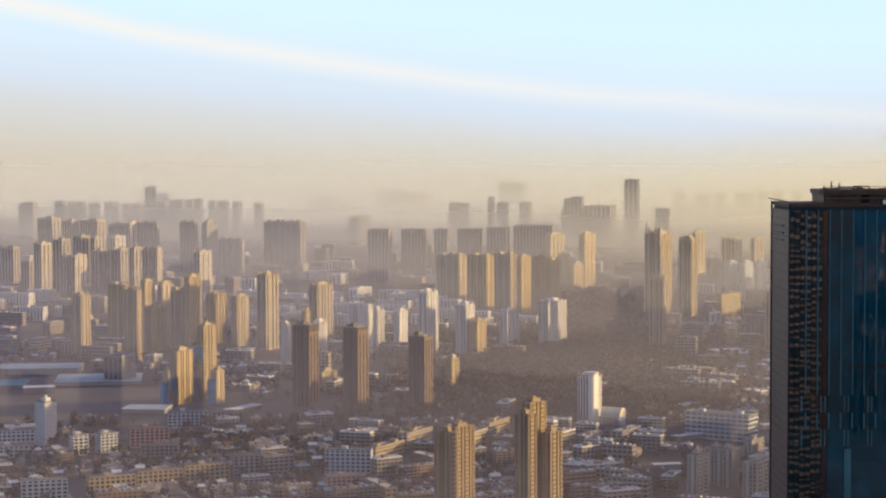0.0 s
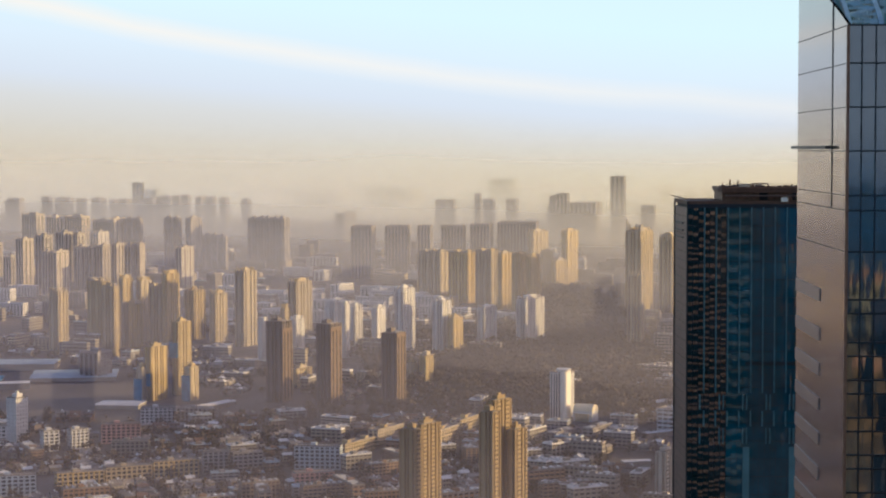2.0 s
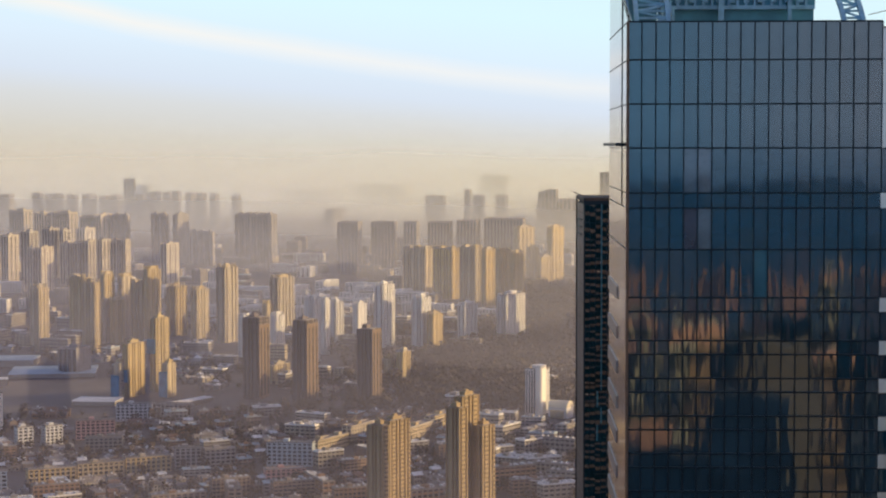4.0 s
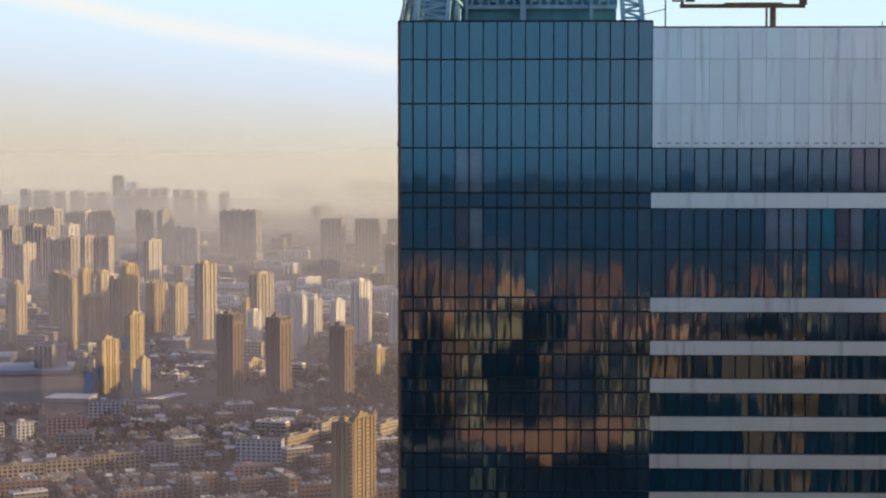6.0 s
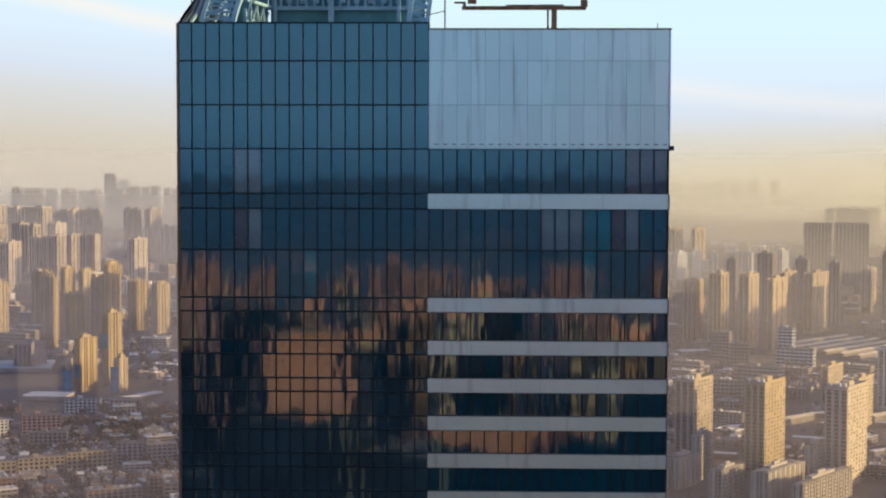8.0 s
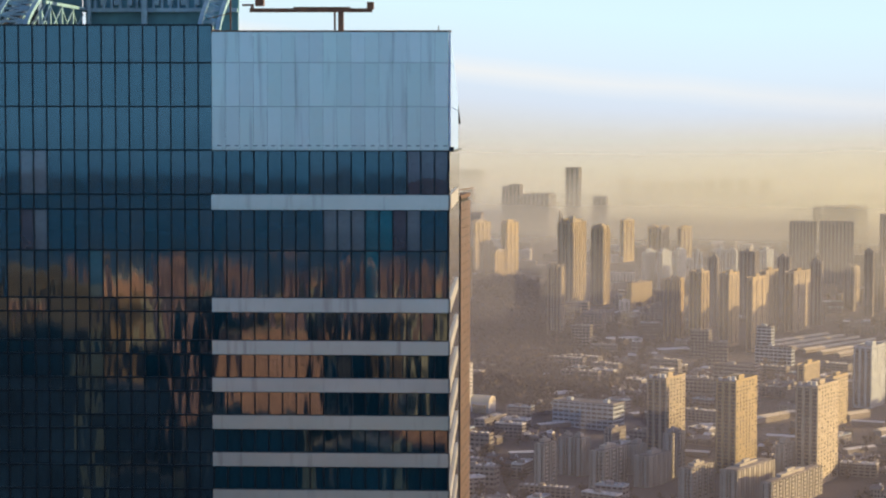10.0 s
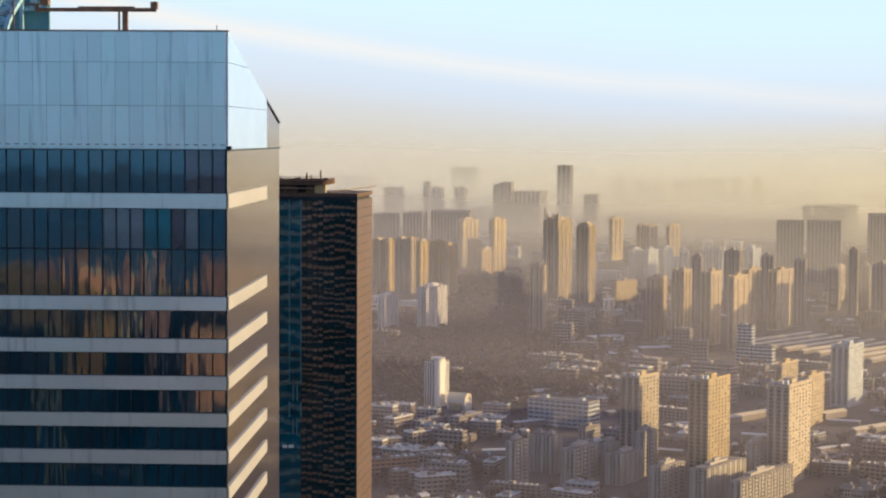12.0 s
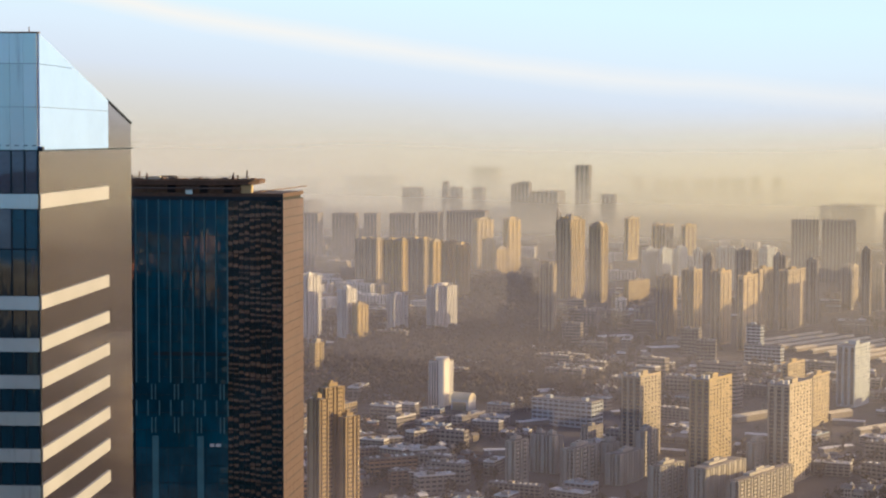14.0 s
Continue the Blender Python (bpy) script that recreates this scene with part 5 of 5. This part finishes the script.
# ---- the city behind, which the glass mirrors ----
used.clear()
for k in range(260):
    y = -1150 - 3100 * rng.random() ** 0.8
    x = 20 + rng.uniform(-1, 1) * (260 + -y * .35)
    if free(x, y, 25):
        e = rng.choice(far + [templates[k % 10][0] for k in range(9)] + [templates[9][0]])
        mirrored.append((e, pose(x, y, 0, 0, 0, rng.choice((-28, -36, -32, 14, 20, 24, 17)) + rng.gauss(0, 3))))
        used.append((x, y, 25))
for k in range(30):
    x, y = -500 + 34 * k + rng.uniform(-12, 12), rng.uniform(-2150, -1500)
    mirrored.append((far[1], pose(x, y, 0, 0, 0, -34 + rng.gauss(0, 5)) @ Matrix.Diagonal((rng.uniform(.6, 1.2), 1, (257 - .074 * (y + 2 * abs(y))) / 58 * rng.uniform(.86, 1.12), 1))))
for k in range(17):
    x, y = -320 + 40 * k + rng.uniform(-12, 12), rng.uniform(-1260, -1160)
    mirrored.append((far[0], pose(x, y, 0, 0, 0, 16 + rng.gauss(0, 4)) @ Matrix.Diagonal((rng.uniform(.8, 1.6), 1, rng.uniform(1.6, 2.1), 1))))
slim = []
for k in range(27):
    x, y = -330 + 27 * k + rng.uniform(-9, 9), rng.uniform(-1300, -990)
    slim.append((templates[(9, 0, 8)[k % 3]][0], pose(x, y, 0, 0, 0, -32 + rng.gauss(0, 8)) @ Matrix.Diagonal((rng.uniform(.25, .5), 1, rng.uniform(92, 178) / (24, 13, 14)[k % 3], 1))))
block("apartment_tower", "broad sunlit brown tower across the street", "building", "", -83, -895, 50, 24, 160, -30, OCHRE, bays=8, proud=.3, pier=.5, sill=.5, storey=4)
block("apartment_tower", "sunlit brown tower across the street", "building", "", 142, -905, 46, 24, 156, -30, UMBER, bays=9, proud=.3, pier=.75, sill=.7)
block("apartment_block", "long sunlit block across the street", "building", "", 34, -1060, 128, 16, 84, -22, OCHRE, bays=18, proud=.3, pier=.55, sill=.5, storey=4)
block("apartment_tower", "brown sunlit tower across the street", "building", "", -214, -960, 38, 20, 182, -30, UMBER, bays=5, proud=.3, pier=.6)
block("apartment_tower", "brown sunlit tower across the street", "building", "", -285, -1150, 50, 20, 178, -30, UMBER, bays=5, proud=.3, pier=.6)
# shade is put into the slate colour of these towers
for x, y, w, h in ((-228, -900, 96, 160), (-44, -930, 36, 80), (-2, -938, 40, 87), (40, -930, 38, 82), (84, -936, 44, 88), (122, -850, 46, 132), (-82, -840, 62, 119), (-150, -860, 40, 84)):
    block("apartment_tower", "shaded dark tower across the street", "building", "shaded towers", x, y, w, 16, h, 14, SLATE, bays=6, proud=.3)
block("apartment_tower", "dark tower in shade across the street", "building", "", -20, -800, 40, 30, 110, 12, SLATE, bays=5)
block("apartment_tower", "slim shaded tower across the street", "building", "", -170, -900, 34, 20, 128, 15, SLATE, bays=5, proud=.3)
join_stuff("distant_houses", "hazy low flats and blocks far across the city", "houses", joined)
# walls recoloured: slate carries the shade, ochre the sunlit look
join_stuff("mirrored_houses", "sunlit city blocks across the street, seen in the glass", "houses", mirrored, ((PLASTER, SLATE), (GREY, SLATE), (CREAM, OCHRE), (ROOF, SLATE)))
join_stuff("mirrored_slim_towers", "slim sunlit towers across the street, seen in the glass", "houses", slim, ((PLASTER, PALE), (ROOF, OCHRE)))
for e in [t[0] for t in templates] + far:
    for o in list(e.children_recursive):
        bpy.data.objects.remove(o)
    bpy.data.objects.remove(e)
hill = Build()
for k in range(120):
    x = -4200 + k * 70
    z = 166 + 34 * noise.noise(Vector((x * .0045, 0, 3))) + 26 * noise.noise(Vector((x * .011, 4, 0)))
    hill.v += [(x, -4500, -1), (x, -4650, z * .7), (x, -4800, z), (x, -4890, -1)]
    if k:
        n = 4 * k
        hill.f += [(n - 4 + j, n + j, n + j + 1, n - 3 + j) for j in range(3)]
tagged(new("backdrop_hills", hill.mesh("backdrop_hills", LEAF)), "low dark wooded hills on the far side of the city", "hills", kind="structure")


# ---- trees between the houses ----
def woods(name, label, spots, material):
    """Many bare-winter trees: a forked trunk and a ragged crown of small clumps each."""
    r = np.random.RandomState(5)
    kinds = []
    for k in range(8):
        v, f = [], []
        for a in range(3):
            v += [(.22 * math.cos(a * 2.1), .22 * math.sin(a * 2.1), 0), (.08 * math.cos(a * 2.1), .08 * math.sin(a * 2.1), 3.6)]
        f += [(0, 2, 3), (0, 3, 1), (2, 4, 5), (2, 5, 3), (4, 0, 1), (4, 1, 5)]
        for j in range(34):
            c = r.normal(0, 1, 3) * (1.25, 1.25, 1.2) + (0, 0, 5.0)
            p = r.normal(0, .75, (4, 3)) + c
            n = len(v)
            v += [tuple(q) for q in p]
            f += [(n, n + 1, n + 2), (n + 1, n + 3, n + 2)]
        kinds.append((np.array(v), np.array(f)))
    vs, fs, n = [], [], 0
    for x, y, z, s in spots:
        v, f = kinds[r.randint(8)]
        a = r.rand() * 6.3
        rot = np.array(((math.cos(a), -math.sin(a), 0), (math.sin(a), math.cos(a), 0), (0, 0, 1)))
        vs.append(v @ rot.T * s + (x, y, z))
        fs.append(f + n)
        n += len(v)
    vs, fs = np.concatenate(vs), np.concatenate(fs)
    me = bpy.data.meshes.new(name)
    me.from_pydata(vs.tolist(), [], fs.tolist())
    me.materials.append(material)
    tagged(new(name, me), label, "trees", kind="stuff")


spots = []
for x, y, w, turn in places:
    if y > 2300:
        continue
    for k in range(7 if y < 1500 else 4):
        u, v = rng.uniform(-w / 2 - 8, w / 2 + 8), rng.choice((-1, 1)) * rng.uniform(10, 24)
        ca, sa = math.cos(radians(turn)), math.sin(radians(turn))
        xx, yy = x + u * ca - v * sa, y + u * sa + v * ca
        spots.append((xx, yy, land(yy, xx), rng.uniform(.7, 1.5)))
for k in range(3000):
    xx, yy = rng.gauss(5, 75), rng.uniform(1425, 2020)
    spots.append((xx, yy, land(yy, xx), rng.uniform(1.0, 2.2)))
for k in range(1300):
    yy = rng.uniform(1840, 2450)
    xx = rng.gauss(52, 24)
    spots.append((xx, yy, land(yy, xx), rng.uniform(1.0, 2.0)))
spots = [p for p in spots if not (0 < p[0] < 66 and 1385 < p[1] < 1462)]
woods("street_trees", "brown winter trees between the houses", spots, LEAF)

# ---- main roads ----
def road(name, pts, width, label):
    q = Build()
    for k, (x, y) in enumerate(pts):
        a, c = pts[max(k - 1, 0)], pts[min(k + 1, len(pts) - 1)]
        d = Vector((c[0] - a[0], c[1] - a[1])).normalized()
        q.v += [(x - d.y * width / 2, y + d.x * width / 2, land(y, x) + .25), (x + d.y * width / 2, y - d.x * width / 2, land(y, x) + .25)]
        if k:
            n = 2 * k
            q.f.append((n - 2, n - 1, n + 1, n))
    tagged(new(name, q.mesh(name, ASPHALT)), label, "road", kind="structure")


road("road", [(-20 + 14 * k, 900 + 90 * k) for k in range(8)], 16, "grey city street between the flats")
road("road", [(60 + 6 * k, 1400 + 100 * k) for k in range(12)], 24, "wide grey avenue leading away")
road("road", [(90 + 60 * k, 1400 - 9 * k) for k in range(10)], 18, "grey cross street")
